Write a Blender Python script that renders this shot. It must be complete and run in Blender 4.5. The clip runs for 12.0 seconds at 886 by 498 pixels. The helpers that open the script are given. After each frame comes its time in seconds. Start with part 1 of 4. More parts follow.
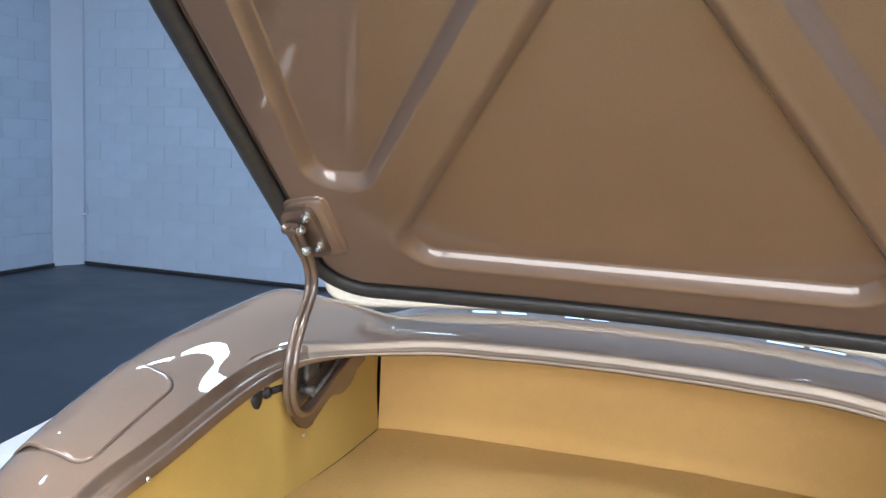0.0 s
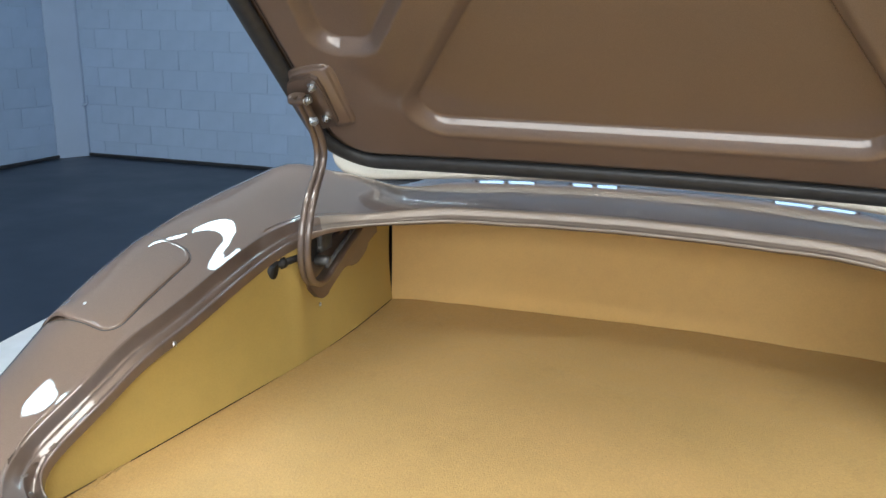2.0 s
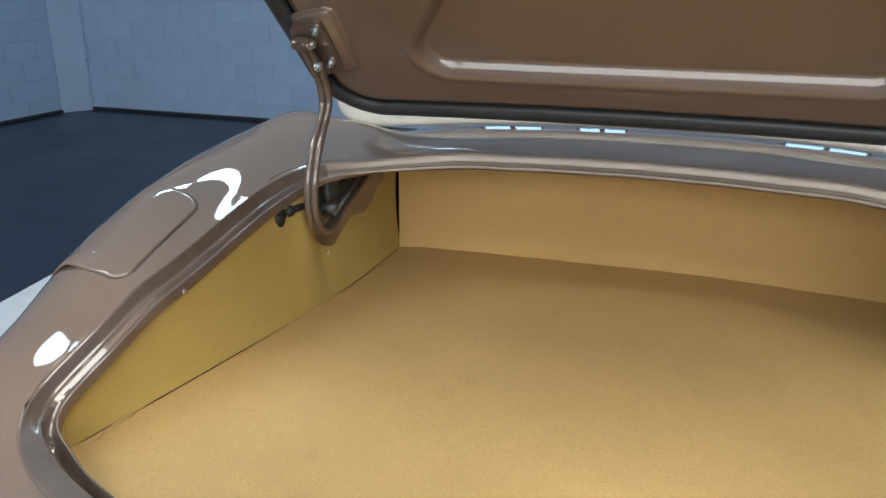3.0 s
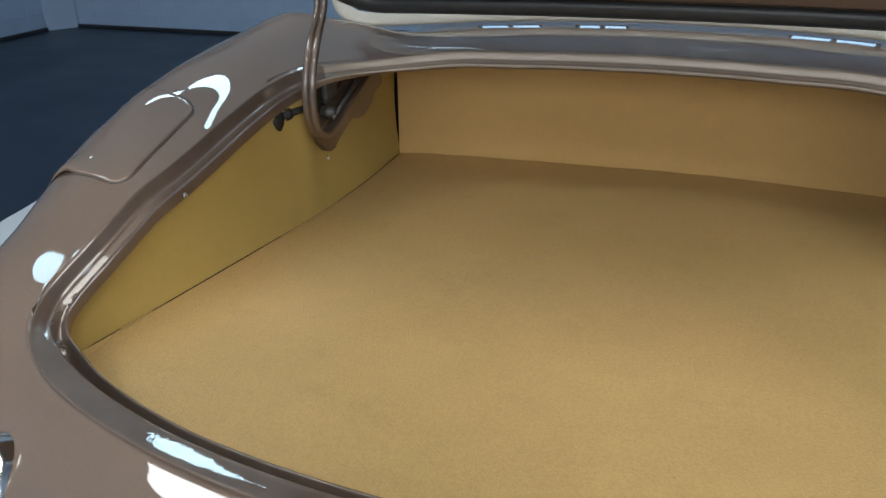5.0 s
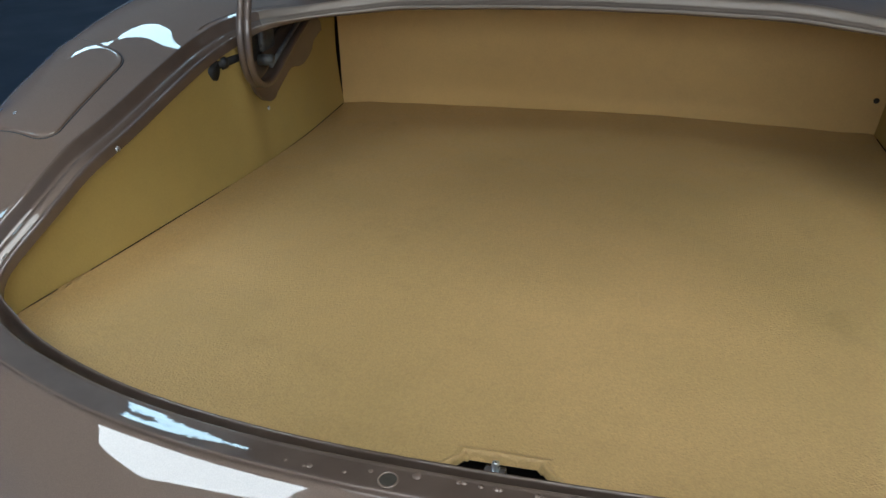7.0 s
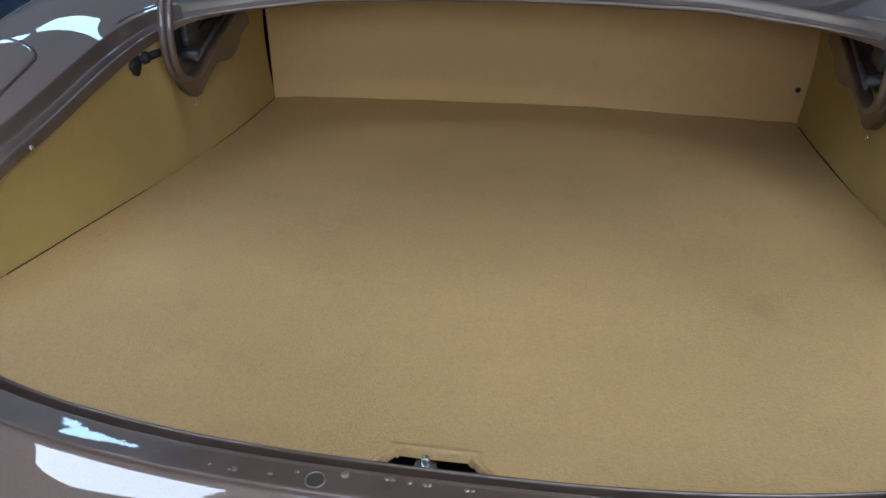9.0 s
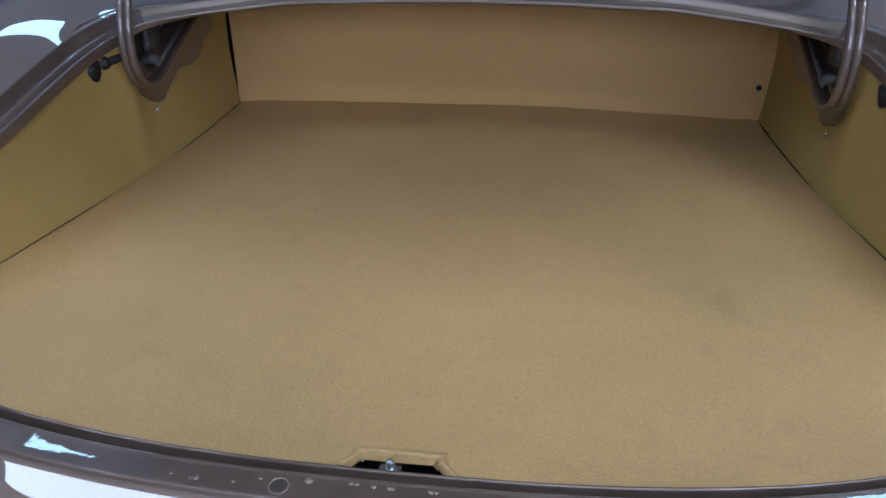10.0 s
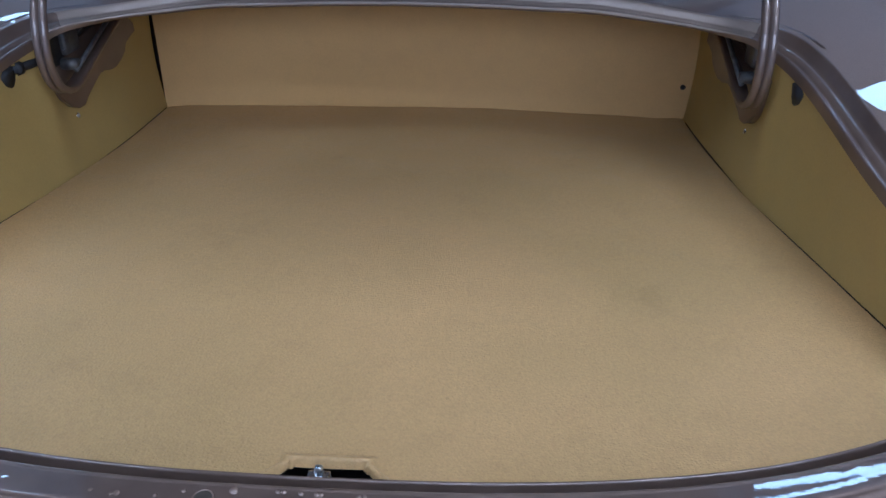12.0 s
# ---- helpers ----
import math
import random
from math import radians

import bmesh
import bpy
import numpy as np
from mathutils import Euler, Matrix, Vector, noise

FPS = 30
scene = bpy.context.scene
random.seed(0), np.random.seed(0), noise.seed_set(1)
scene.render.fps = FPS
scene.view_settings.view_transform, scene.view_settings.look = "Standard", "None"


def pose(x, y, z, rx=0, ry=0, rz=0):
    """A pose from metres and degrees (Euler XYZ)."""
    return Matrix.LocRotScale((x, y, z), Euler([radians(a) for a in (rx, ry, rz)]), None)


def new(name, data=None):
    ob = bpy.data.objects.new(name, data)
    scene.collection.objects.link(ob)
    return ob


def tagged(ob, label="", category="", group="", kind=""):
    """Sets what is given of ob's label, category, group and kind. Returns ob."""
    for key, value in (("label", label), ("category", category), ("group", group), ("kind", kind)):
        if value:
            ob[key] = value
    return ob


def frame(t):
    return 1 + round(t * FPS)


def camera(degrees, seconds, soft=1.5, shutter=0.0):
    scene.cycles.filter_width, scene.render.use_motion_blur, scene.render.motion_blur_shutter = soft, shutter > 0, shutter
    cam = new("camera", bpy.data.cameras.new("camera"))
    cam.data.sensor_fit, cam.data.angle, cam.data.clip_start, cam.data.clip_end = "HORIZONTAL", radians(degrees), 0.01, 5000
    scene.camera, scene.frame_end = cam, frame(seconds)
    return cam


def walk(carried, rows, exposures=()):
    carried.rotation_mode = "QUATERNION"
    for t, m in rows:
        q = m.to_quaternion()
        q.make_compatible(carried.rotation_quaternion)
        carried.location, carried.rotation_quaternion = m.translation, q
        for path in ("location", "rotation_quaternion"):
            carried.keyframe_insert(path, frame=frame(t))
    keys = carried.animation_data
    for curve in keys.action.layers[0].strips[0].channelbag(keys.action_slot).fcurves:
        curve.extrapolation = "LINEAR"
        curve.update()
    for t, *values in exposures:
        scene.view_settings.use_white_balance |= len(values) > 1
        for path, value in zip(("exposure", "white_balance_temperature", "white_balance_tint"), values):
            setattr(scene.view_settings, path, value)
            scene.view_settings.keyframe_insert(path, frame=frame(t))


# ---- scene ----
# The camera: seconds, eye in metres, yaw, pitch and roll in degrees.
cam = camera(59.01, 12.0)
PATH = [
    (0.0, 0.0965, -1.6102, 1.3447, 18.068, -7.098, -2.790),
    (0.5, 0.0971, -1.6128, 1.3377, 18.044, -9.287, -2.329),
    (1.0, 0.0969, -1.6179, 1.3284, 18.049, -11.465, -2.018),
    (1.5, 0.0972, -1.6210, 1.3221, 18.129, -13.521, -1.543),
    (2.0, 0.0953, -1.6233, 1.3156, 18.226, -15.500, -1.195),
    (2.5, 0.0935, -1.6240, 1.3097, 18.364, -17.172, -0.840),
    (3.0, 0.0939, -1.6235, 1.3051, 18.514, -19.031, -0.467),
    (3.2, 0.0955, -1.6233, 1.3011, 18.632, -19.653, -0.268),
    (5.0, 0.0845, -1.6256, 1.2745, 17.933, -25.027, 0.526),
    (5.5, 0.0852, -1.6276, 1.2667, 17.251, -26.067, 0.893),
    (6.0, 0.0901, -1.6278, 1.2639, 16.275, -27.178, 1.162),
    (6.5, 0.0925, -1.6237, 1.2607, 15.232, -27.874, 1.087),
    (7.0, 0.0978, -1.6177, 1.2548, 14.108, -28.297, 1.122),
    (9.0, 0.1160, -1.6065, 1.2486, 10.001, -28.693, 0.459),
    (9.5, 0.1227, -1.6056, 1.2499, 9.002, -28.679, 0.517),
    (10.0, 0.1293, -1.6044, 1.2493, 7.904, -28.607, 0.524),
    (10.5, 0.1342, -1.6038, 1.2467, 6.839, -28.385, 0.440),
    (11.0, 0.1383, -1.6031, 1.2460, 5.723, -28.300, 0.208),
    (11.5, 0.1427, -1.6022, 1.2465, 4.726, -28.316, 0.009),
    (12.0, 0.1473, -1.6015, 1.2468, 3.620, -28.389, -0.178),
]
EXPOSURES = [(0.0, 1.03, 6550, 11), (1.0, 0.88, 6550, 10), (2.5, 0.38, 6400, 6), (3.2, 0.19, 6400, 6), (5.0, -0.24, 6300, 5), (5.5, -0.36, 6100, 4), (7.0, -0.53, 5850, 3), (9.0, -0.50, 5250, 9), (12.0, -0.39, 4850, 16)]
walk(cam, [(t, pose(x, y, z, 90 + pitch, roll, yaw)) for t, x, y, z, yaw, pitch, roll in PATH], EXPOSURES)

# ---- light ----
world = bpy.data.worlds.new("world")
scene.world = world
world.use_nodes = True
wn, wl = world.node_tree.nodes, world.node_tree.links
sky = wn.new("ShaderNodeTexSky")
sky.sky_type, sky.sun_disc = "NISHITA", False
sky.sun_elevation, sky.sun_rotation = radians(38), radians(150)
wl.new(sky.outputs[0], wn["Background"].inputs[0])
wn["Background"].inputs[1].default_value = 0.12

ROOM = dict(x0=-6.05, x1=6.4, y0=-7.2, y1=4.95, h=4.2)


# ---- materials ----
def material(name):
    m = bpy.data.materials.new(name)
    m.use_nodes = True
    nt = m.node_tree
    return m, nt, nt.nodes["Principled BSDF"]


def noise_tex(nt, scale, detail=4.0, rough=0.55):
    co = nt.nodes.new("ShaderNodeTexCoord")
    n = nt.nodes.new("ShaderNodeTexNoise")
    n.inputs["Scale"].default_value = scale
    n.inputs["Detail"].default_value = detail
    n.inputs["Roughness"].default_value = rough
    nt.links.new(co.outputs["Object"], n.inputs["Vector"])
    return n


def ramp(nt, src, stops):
    r = nt.nodes.new("ShaderNodeValToRGB")
    while len(r.color_ramp.elements) < len(stops):
        r.color_ramp.elements.new(0.5)
    for e, (p, c) in zip(r.color_ramp.elements, stops):
        e.position = p
        e.color = (*c, 1) if len(c) == 3 else c
    nt.links.new(src, r.inputs[0])
    return r


def add_bump(nt, bsdf, layers, coat=False):
    """layers: (height socket, strength, distance)."""
    last = None
    for sock, strength, dist in layers:
        b = nt.nodes.new("ShaderNodeBump")
        b.inputs["Strength"].default_value = strength
        b.inputs["Distance"].default_value = dist
        nt.links.new(sock, b.inputs["Height"])
        if last:
            nt.links.new(last.outputs[0], b.inputs["Normal"])
        last = b
    nt.links.new(last.outputs[0], bsdf.inputs["Normal"])
    if coat:
        nt.links.new(last.outputs[0], bsdf.inputs["Coat Normal"])


def grey(v):
    return (v, v, v)


def car_paint(name="bronze_metallic_paint", coat=1.0, coat_rough=0.008):
    m, nt, b = material(name)
    n1, n2 = noise_tex(nt, 3.0, 3), noise_tex(nt, 900.0, 1)
    c1 = ramp(nt, n1.outputs["Fac"], [(0.3, (0.228, 0.157, 0.115)), (0.7, (0.250, 0.173, 0.128))])
    c2 = ramp(nt, n2.outputs["Fac"], [(0.35, grey(0.86)), (0.65, grey(1.0))])
    mix = nt.nodes.new("ShaderNodeMix")
    mix.data_type, mix.blend_type = "RGBA", "MULTIPLY"
    mix.inputs[0].default_value = 1.0
    nt.links.new(c1.outputs[0], mix.inputs[6])
    nt.links.new(c2.outputs[0], mix.inputs[7])
    nt.links.new(mix.outputs[2], b.inputs["Base Color"])
    b.inputs["Metallic"].default_value = 0.35
    b.inputs["Roughness"].default_value = 0.62
    b.inputs["Coat Weight"].default_value = coat
    b.inputs["Coat Roughness"].default_value = coat_rough
    b.inputs["Coat IOR"].default_value = 1.62
    n3 = noise_tex(nt, 120.0, 2)
    add_bump(nt, b, [(n3.outputs["Fac"], 0.012, 0.0004)])
    return m


def rough_paint():
    """The same paint over unpolished seams and hinges, darkened for the shade they show."""
    m, nt, b = material("bronze_paint_seam_shade")
    n1, n2 = noise_tex(nt, 14.0, 5), noise_tex(nt, 34.0, 3)
    # shade and dark reflections of gutter and hinges are put into this colour
    c1 = ramp(nt, n1.outputs["Fac"], [(0.3, (0.145, 0.102, 0.078)), (0.7, (0.195, 0.14, 0.108))])
    nt.links.new(c1.outputs[0], b.inputs["Base Color"])
    b.inputs["Metallic"].default_value = 0.5
    b.inputs["Roughness"].default_value = 0.45
    b.inputs["Coat Weight"].default_value = 1.0
    b.inputs["Coat Roughness"].default_value = 0.02
    b.inputs["Coat IOR"].default_value = 1.62
    add_bump(nt, b, [(n2.outputs["Fac"], 0.075, 0.0012)], coat=True)
    return m


def vinyl(name, dark, light, bump=0.35, grain=0.95, speck=1.0, cell=330.0, shine=0.5):
    m, nt, b = material(name)
    n1, n2, n3 = noise_tex(nt, 2.4, 4, 0.55), noise_tex(nt, 22.0, 6, 0.65), noise_tex(nt, 420.0, 3)
    c1 = ramp(nt, n1.outputs["Fac"], [(0.32, dark), (0.68, light)])
    c2 = ramp(nt, n2.outputs["Fac"], [(0.3, grey(0.94)), (0.6, grey(1.0))])
    n4 = noise_tex(nt, 240.0, 4, 0.7)
    c3 = ramp(nt, n4.outputs["Fac"], [(0.32, grey(grain)), (0.62, grey(1.0))])
    n5 = noise_tex(nt, 150.0, 2, 0.4)
    c4 = ramp(nt, n5.outputs["Fac"], [(0.20, grey(speck)), (0.25, grey(1.0))])
    mix = nt.nodes.new("ShaderNodeMix")
    mix.data_type, mix.blend_type = "RGBA", "MULTIPLY"
    mix.inputs[0].default_value = 1.0
    nt.links.new(c1.outputs[0], mix.inputs[6])
    nt.links.new(c2.outputs[0], mix.inputs[7])
    n6 = noise_tex(nt, 8.0, 6, 0.7)
    c5 = ramp(nt, n6.outputs["Fac"], [(0.30, grey(0.5 + 0.5 * speck)), (0.42, grey(1.0))])
    last = mix
    for extra in (c3, c4, c5):
        m2 = nt.nodes.new("ShaderNodeMix")
        m2.data_type, m2.blend_type = "RGBA", "MULTIPLY"
        m2.inputs[0].default_value = 1.0
        nt.links.new(last.outputs[2], m2.inputs[6])
        nt.links.new(extra.outputs[0], m2.inputs[7])
        last = m2
    nt.links.new(last.outputs[2], b.inputs["Base Color"])
    r = ramp(nt, n2.outputs["Fac"], [(0.3, grey(shine)), (0.7, grey(shine + 0.16))])
    nt.links.new(r.outputs[0], b.inputs["Roughness"])
    b.inputs["Specular IOR Level"].default_value = 0.4
    v = nt.nodes.new("ShaderNodeTexVoronoi")
    v.inputs["Scale"].default_value = cell
    co = nt.nodes.new("ShaderNodeTexCoord")
    nt.links.new(co.outputs["Object"], v.inputs["Vector"])
    add_bump(nt, b, [(n1.outputs["Fac"], 0.05, 0.02), (n3.outputs["Fac"], bump, 0.0010), (v.outputs["Distance"], bump * 0.9, 0.0012)])
    return m


def plain(name, c, rough, metal=0.0, noise_scale=30.0, vary=0.12, bump=0.0, coat=0.0):
    m, nt, b = material(name)
    n = noise_tex(nt, noise_scale, 5)
    lo, hi = [max(0, x * (1 - vary)) for x in c], [min(1, x * (1 + vary)) for x in c]
    r = ramp(nt, n.outputs["Fac"], [(0.3, lo), (0.7, hi)])
    nt.links.new(r.outputs[0], b.inputs["Base Color"])
    rr = ramp(nt, n.outputs["Fac"], [(0.3, grey(max(0, rough * 0.85))), (0.7, grey(min(1, rough * 1.15)))])
    nt.links.new(rr.outputs[0], b.inputs["Roughness"])
    b.inputs["Metallic"].default_value = metal
    b.inputs["Coat Weight"].default_value = coat
    if bump:
        n2 = noise_tex(nt, noise_scale * 6, 4)
        add_bump(nt, b, [(n2.outputs["Fac"], bump, 0.002)])
    return m


def block_paint():
    m, nt, b = material("white_block_light_baked")
    info = nt.nodes.new("ShaderNodeObjectInfo")
    n1, n2 = noise_tex(nt, 6.0, 5), noise_tex(nt, 130.0, 4)
    # white blocks: the dim bluish light on them is put into this colour
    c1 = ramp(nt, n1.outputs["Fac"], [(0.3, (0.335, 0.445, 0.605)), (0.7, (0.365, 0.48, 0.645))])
    c2 = ramp(nt, info.outputs["Random"], [(0.0, grey(0.94)), (1.0, grey(1.0))])
    mix = nt.nodes.new("ShaderNodeMix")
    mix.data_type, mix.blend_type = "RGBA", "MULTIPLY"
    mix.inputs[0].default_value = 1.0
    nt.links.new(c1.outputs[0], mix.inputs[6])
    nt.links.new(c2.outputs[0], mix.inputs[7])
    nt.links.new(mix.outputs[2], b.inputs["Base Color"])
    b.inputs["Roughness"].default_value = 0.62
    add_bump(nt, b, [(n2.outputs["Fac"], 0.3, 0.002)])
    return m


def lamp_glow(name, colour, strength):
    m = bpy.data.materials.new(name)
    m.use_nodes = True
    nt = m.node_tree
    nt.nodes.clear()
    e = nt.nodes.new("ShaderNodeEmission")
    e.inputs[0].default_value = (*colour, 1)
    e.inputs[1].default_value = strength
    o = nt.nodes.new("ShaderNodeOutputMaterial")
    nt.links.new(e.outputs[0], o.inputs[0])
    return m


def glass_material():
    m, nt, b = material("window_glass")
    b.inputs["Base Color"].default_value = (0.98, 0.99, 0.985, 1)
    b.inputs["Transmission Weight"].default_value = 1.0
    b.inputs["Roughness"].default_value = 0.02
    b.inputs["IOR"].default_value = 1.15
    return m


PAINT, ROUGH = car_paint(), rough_paint()
INNER_PAINT = car_paint("bronze_paint_unpolished", 1.0, 0.045)
MAT_VINYL = vinyl("tan_vinyl_mat", (0.505, 0.345, 0.138), (0.615, 0.402, 0.166), 0.42, 0.85, 0.82, 340.0, 0.40)
TRIM_VINYL = vinyl("tan_vinyl_board", (0.44, 0.31, 0.09), (0.485, 0.345, 0.107), 0.15)
BACK_VINYL = vinyl("tan_vinyl_bulkhead", (0.60, 0.375, 0.132), (0.64, 0.41, 0.148), 0.15)
RUBBER = plain("black_rubber", (0.035, 0.037, 0.04), 0.42, noise_scale=60, vary=0.25, bump=0.1)
CHROME = plain("chrome", (0.72, 0.71, 0.68), 0.14, 1.0, 20, 0.05)
SURROUND = plain("cream_rubber_surround", (0.50, 0.47, 0.41), 0.55, 0.0, 400, 0.10, 0.15)
# paler than the bodywork: the lip's reflected light is put into this colour
LIP_SHEEN = plain("lip_sheen_paint", (0.30, 0.245, 0.20), 0.45, 0.45, 14, 0.06, coat=0.3)
ZINC = plain("zinc_plated_steel", (0.62, 0.65, 0.67), 0.28, 1.0, 150, 0.12, 0.1)
# colour of black parts, and of painted shade in gaps and the screw hole
DARK = plain("black_paint_and_shade", (0.015, 0.015, 0.016), 0.6, noise_scale=40, vary=0.4)
STEEL = plain("greasy_grey_steel", (0.13, 0.13, 0.13), 0.5, 0.6, 70, 0.35, 0.2)
FLOOR_M = plain("dark_epoxy_floor", (0.016, 0.025, 0.042), 0.36, noise_scale=1.7, vary=0.18, bump=0.05)
LINE_M = plain("white_floor_paint", (0.72, 0.74, 0.75), 0.5, noise_scale=9, vary=0.06)
WALL_M = block_paint()
# mortar and wall paint carry the same dim bluish light in their colour
MORTAR = plain("mortar_light_baked", (0.345, 0.45, 0.60), 0.75, noise_scale=25, vary=0.08, bump=0.2)
PLASTER = plain("white_wall_light_baked", (0.345, 0.44, 0.59), 0.65, noise_scale=2.5, vary=0.05, bump=0.1)
CEIL_M = plain("white_ceiling_paint", (0.70, 0.71, 0.72), 0.7, noise_scale=1.5, vary=0.06)
BASE_M = plain("black_baseboard_paint", (0.02, 0.021, 0.024), 0.5, noise_scale=8, vary=0.3)
GLASS = glass_material()
HOLE_SHADE = plain("hole_shade_brown", (0.055, 0.046, 0.034), 0.6, noise_scale=90, vary=0.4)
LENS = plain("red_lens_plastic", (0.30, 0.012, 0.012), 0.12, noise_scale=60, vary=0.1, coat=1.0)


# ---- building ----
def link_mesh(name, bm, mats, smooth=True):
    me = bpy.data.meshes.new(name)
    bm.normal_update()
    bm.to_mesh(me)
    bm.free()
    for m in mats if isinstance(mats, (list, tuple)) else [mats]:
        me.materials.append(m)
    if smooth:
        me.polygons.foreach_set("use_smooth", [True] * len(me.polygons))
    return new(name, me)


def part(name, bm, mats, parent, label="", smooth=True, sharp=None):
    ob = link_mesh(name, bm, mats, smooth)
    ob.parent = parent
    if sharp is not None:
        ob.data.set_sharp_from_angle(angle=radians(sharp))
    if label:
        tagged(ob, label)
    return ob


def setting(name, bm, mats, label, category, smooth=False):
    return tagged(link_mesh(name, bm, mats, smooth), label, category, kind="structure")


def box(bm, lo, hi, bevel=0.0, seg=2):
    lo, hi = Vector(lo), Vector(hi)
    m = Matrix.LocRotScale((lo + hi) / 2, None, hi - lo)
    r = bmesh.ops.create_cube(bm, size=1.0, matrix=m)
    if bevel:
        es = list({e for v in r["verts"] for e in v.link_edges})
        bmesh.ops.bevel(bm, geom=es, offset=bevel, segments=seg, affect="EDGES", profile=0.5)
    return bm


def cyl(bm, a, b, r, n=16, r2=None):
    a, b = Vector(a), Vector(b)
    d = b - a
    m = Matrix.Translation((a + b) / 2) @ d.to_track_quat("Z", "Y").to_matrix().to_4x4()
    bmesh.ops.create_cone(bm, cap_ends=True, segments=n, radius1=r, radius2=r if r2 is None else r2, depth=d.length, matrix=m)
    return bm


def spline(pts, n):
    """n points along a centripetal curve through pts, at even lengths."""
    P = np.array(pts, float)
    Q = np.vstack([2 * P[0] - P[1], P, 2 * P[-1] - P[-2]])
    out = []
    for i in range(1, len(Q) - 2):
        p0, p1, p2, p3 = Q[i - 1:i + 3]
        t0 = 0.0
        t1 = t0 + max(1e-6, np.linalg.norm(p1 - p0)) ** 0.5
        t2 = t1 + max(1e-6, np.linalg.norm(p2 - p1)) ** 0.5
        t3 = t2 + max(1e-6, np.linalg.norm(p3 - p2)) ** 0.5
        for t in np.linspace(t1, t2, 24, endpoint=False):
            a1 = (t1 - t) / (t1 - t0) * p0 + (t - t0) / (t1 - t0) * p1
            a2 = (t2 - t) / (t2 - t1) * p1 + (t - t1) / (t2 - t1) * p2
            a3 = (t3 - t) / (t3 - t2) * p2 + (t - t2) / (t3 - t2) * p3
            b1 = (t2 - t) / (t2 - t0) * a1 + (t - t0) / (t2 - t0) * a2
            b2 = (t3 - t) / (t3 - t1) * a2 + (t - t1) / (t3 - t1) * a3
            out.append((t2 - t) / (t2 - t1) * b1 + (t - t1) / (t2 - t1) * b2)
    out = np.array(out + [P[-1]])
    L = np.r_[0, np.cumsum(np.linalg.norm(np.diff(out, axis=0), axis=1))]
    u = np.linspace(0, L[-1], n)
    return np.stack([np.interp(u, L, out[:, k]) for k in range(out.shape[1])], 1)


def smooth_rows(a, times, closed=False):
    a = np.array(a, float)
    for _ in range(times):
        if closed:
            a = (np.roll(a, 1, 0) + 2 * a + np.roll(a, -1, 0)) / 4
        else:
            b = a.copy()
            b[1:-1] = (a[:-2] + 2 * a[1:-1] + a[2:]) / 4
            a = b
    return a


def grid(bm, G, closed_u=False, closed_v=False, flip=False):
    """Faces over an array of points G[i][j]."""
    V = [[bm.verts.new(p) for p in row] for row in G]
    nu, nv = len(V), len(V[0])
    for i in range(nu if closed_u else nu - 1):
        for j in range(nv if closed_v else nv - 1):
            q = [V[i][j], V[(i + 1) % nu][j], V[(i + 1) % nu][(j + 1) % nv], V[i][(j + 1) % nv]]
            bm.faces.new(q[::-1] if flip else q)
    return V


def sweep(bm, path, section, up=(0, 0, 1), closed=False, caps=True):
    """A section (list of a, b: sideways and along up) drawn along path."""
    path = np.array(path, float)
    n = len(path)
    rows = []
    for i in range(n):
        a = path[(i - 1) % n] if closed or i > 0 else path[0]
        b = path[(i + 1) % n] if closed or i < n - 1 else path[-1]
        t = Vector(b - a).normalized()
        u = Vector(up)
        side = t.cross(u).normalized()
        w = side.cross(t).normalized()
        rows.append([Vector(path[i]) + side * s + w * h for s, h in section])
    V = grid(bm, rows, closed_u=closed, closed_v=True)
    if caps and not closed:
        bm.faces.new(V[0][::-1])
        bm.faces.new(V[-1])
    return bm


def ring(r, n=10, sx=1.0, sy=1.0):
    return [(r * sx * math.cos(2 * math.pi * k / n), r * sy * math.sin(2 * math.pi * k / n)) for k in range(n)]


def dome(bm, at, normal, r, h, n=14, rows=4):
    q = Vector(normal).to_track_quat("Z", "Y")
    at = Vector(at)
    G = []
    for i in range(rows + 1):
        a = math.pi / 2 * i / rows
        G.append([at + q @ Vector((r * math.cos(a) * math.cos(2 * math.pi * k / n), r * math.cos(a) * math.sin(2 * math.pi * k / n), h * math.sin(a))) for k in range(n)])
    grid(bm, G, closed_v=True)
    return bm


def fix_normals(bm):
    bmesh.ops.remove_doubles(bm, verts=bm.verts, dist=1e-5)
    bmesh.ops.recalc_face_normals(bm, faces=bm.faces)
    return bm


def prism(bm, ring_a, ring_b):
    """A closed solid between two outlines of as many points."""
    A, B = [bm.verts.new(p) for p in ring_a], [bm.verts.new(p) for p in ring_b]
    bm.faces.new(A)
    bm.faces.new(B[::-1])
    for i in range(len(A)):
        j = (i + 1) % len(A)
        bm.faces.new([A[i], B[i], B[j], A[j]])
    fix_normals(bm)
    return bm


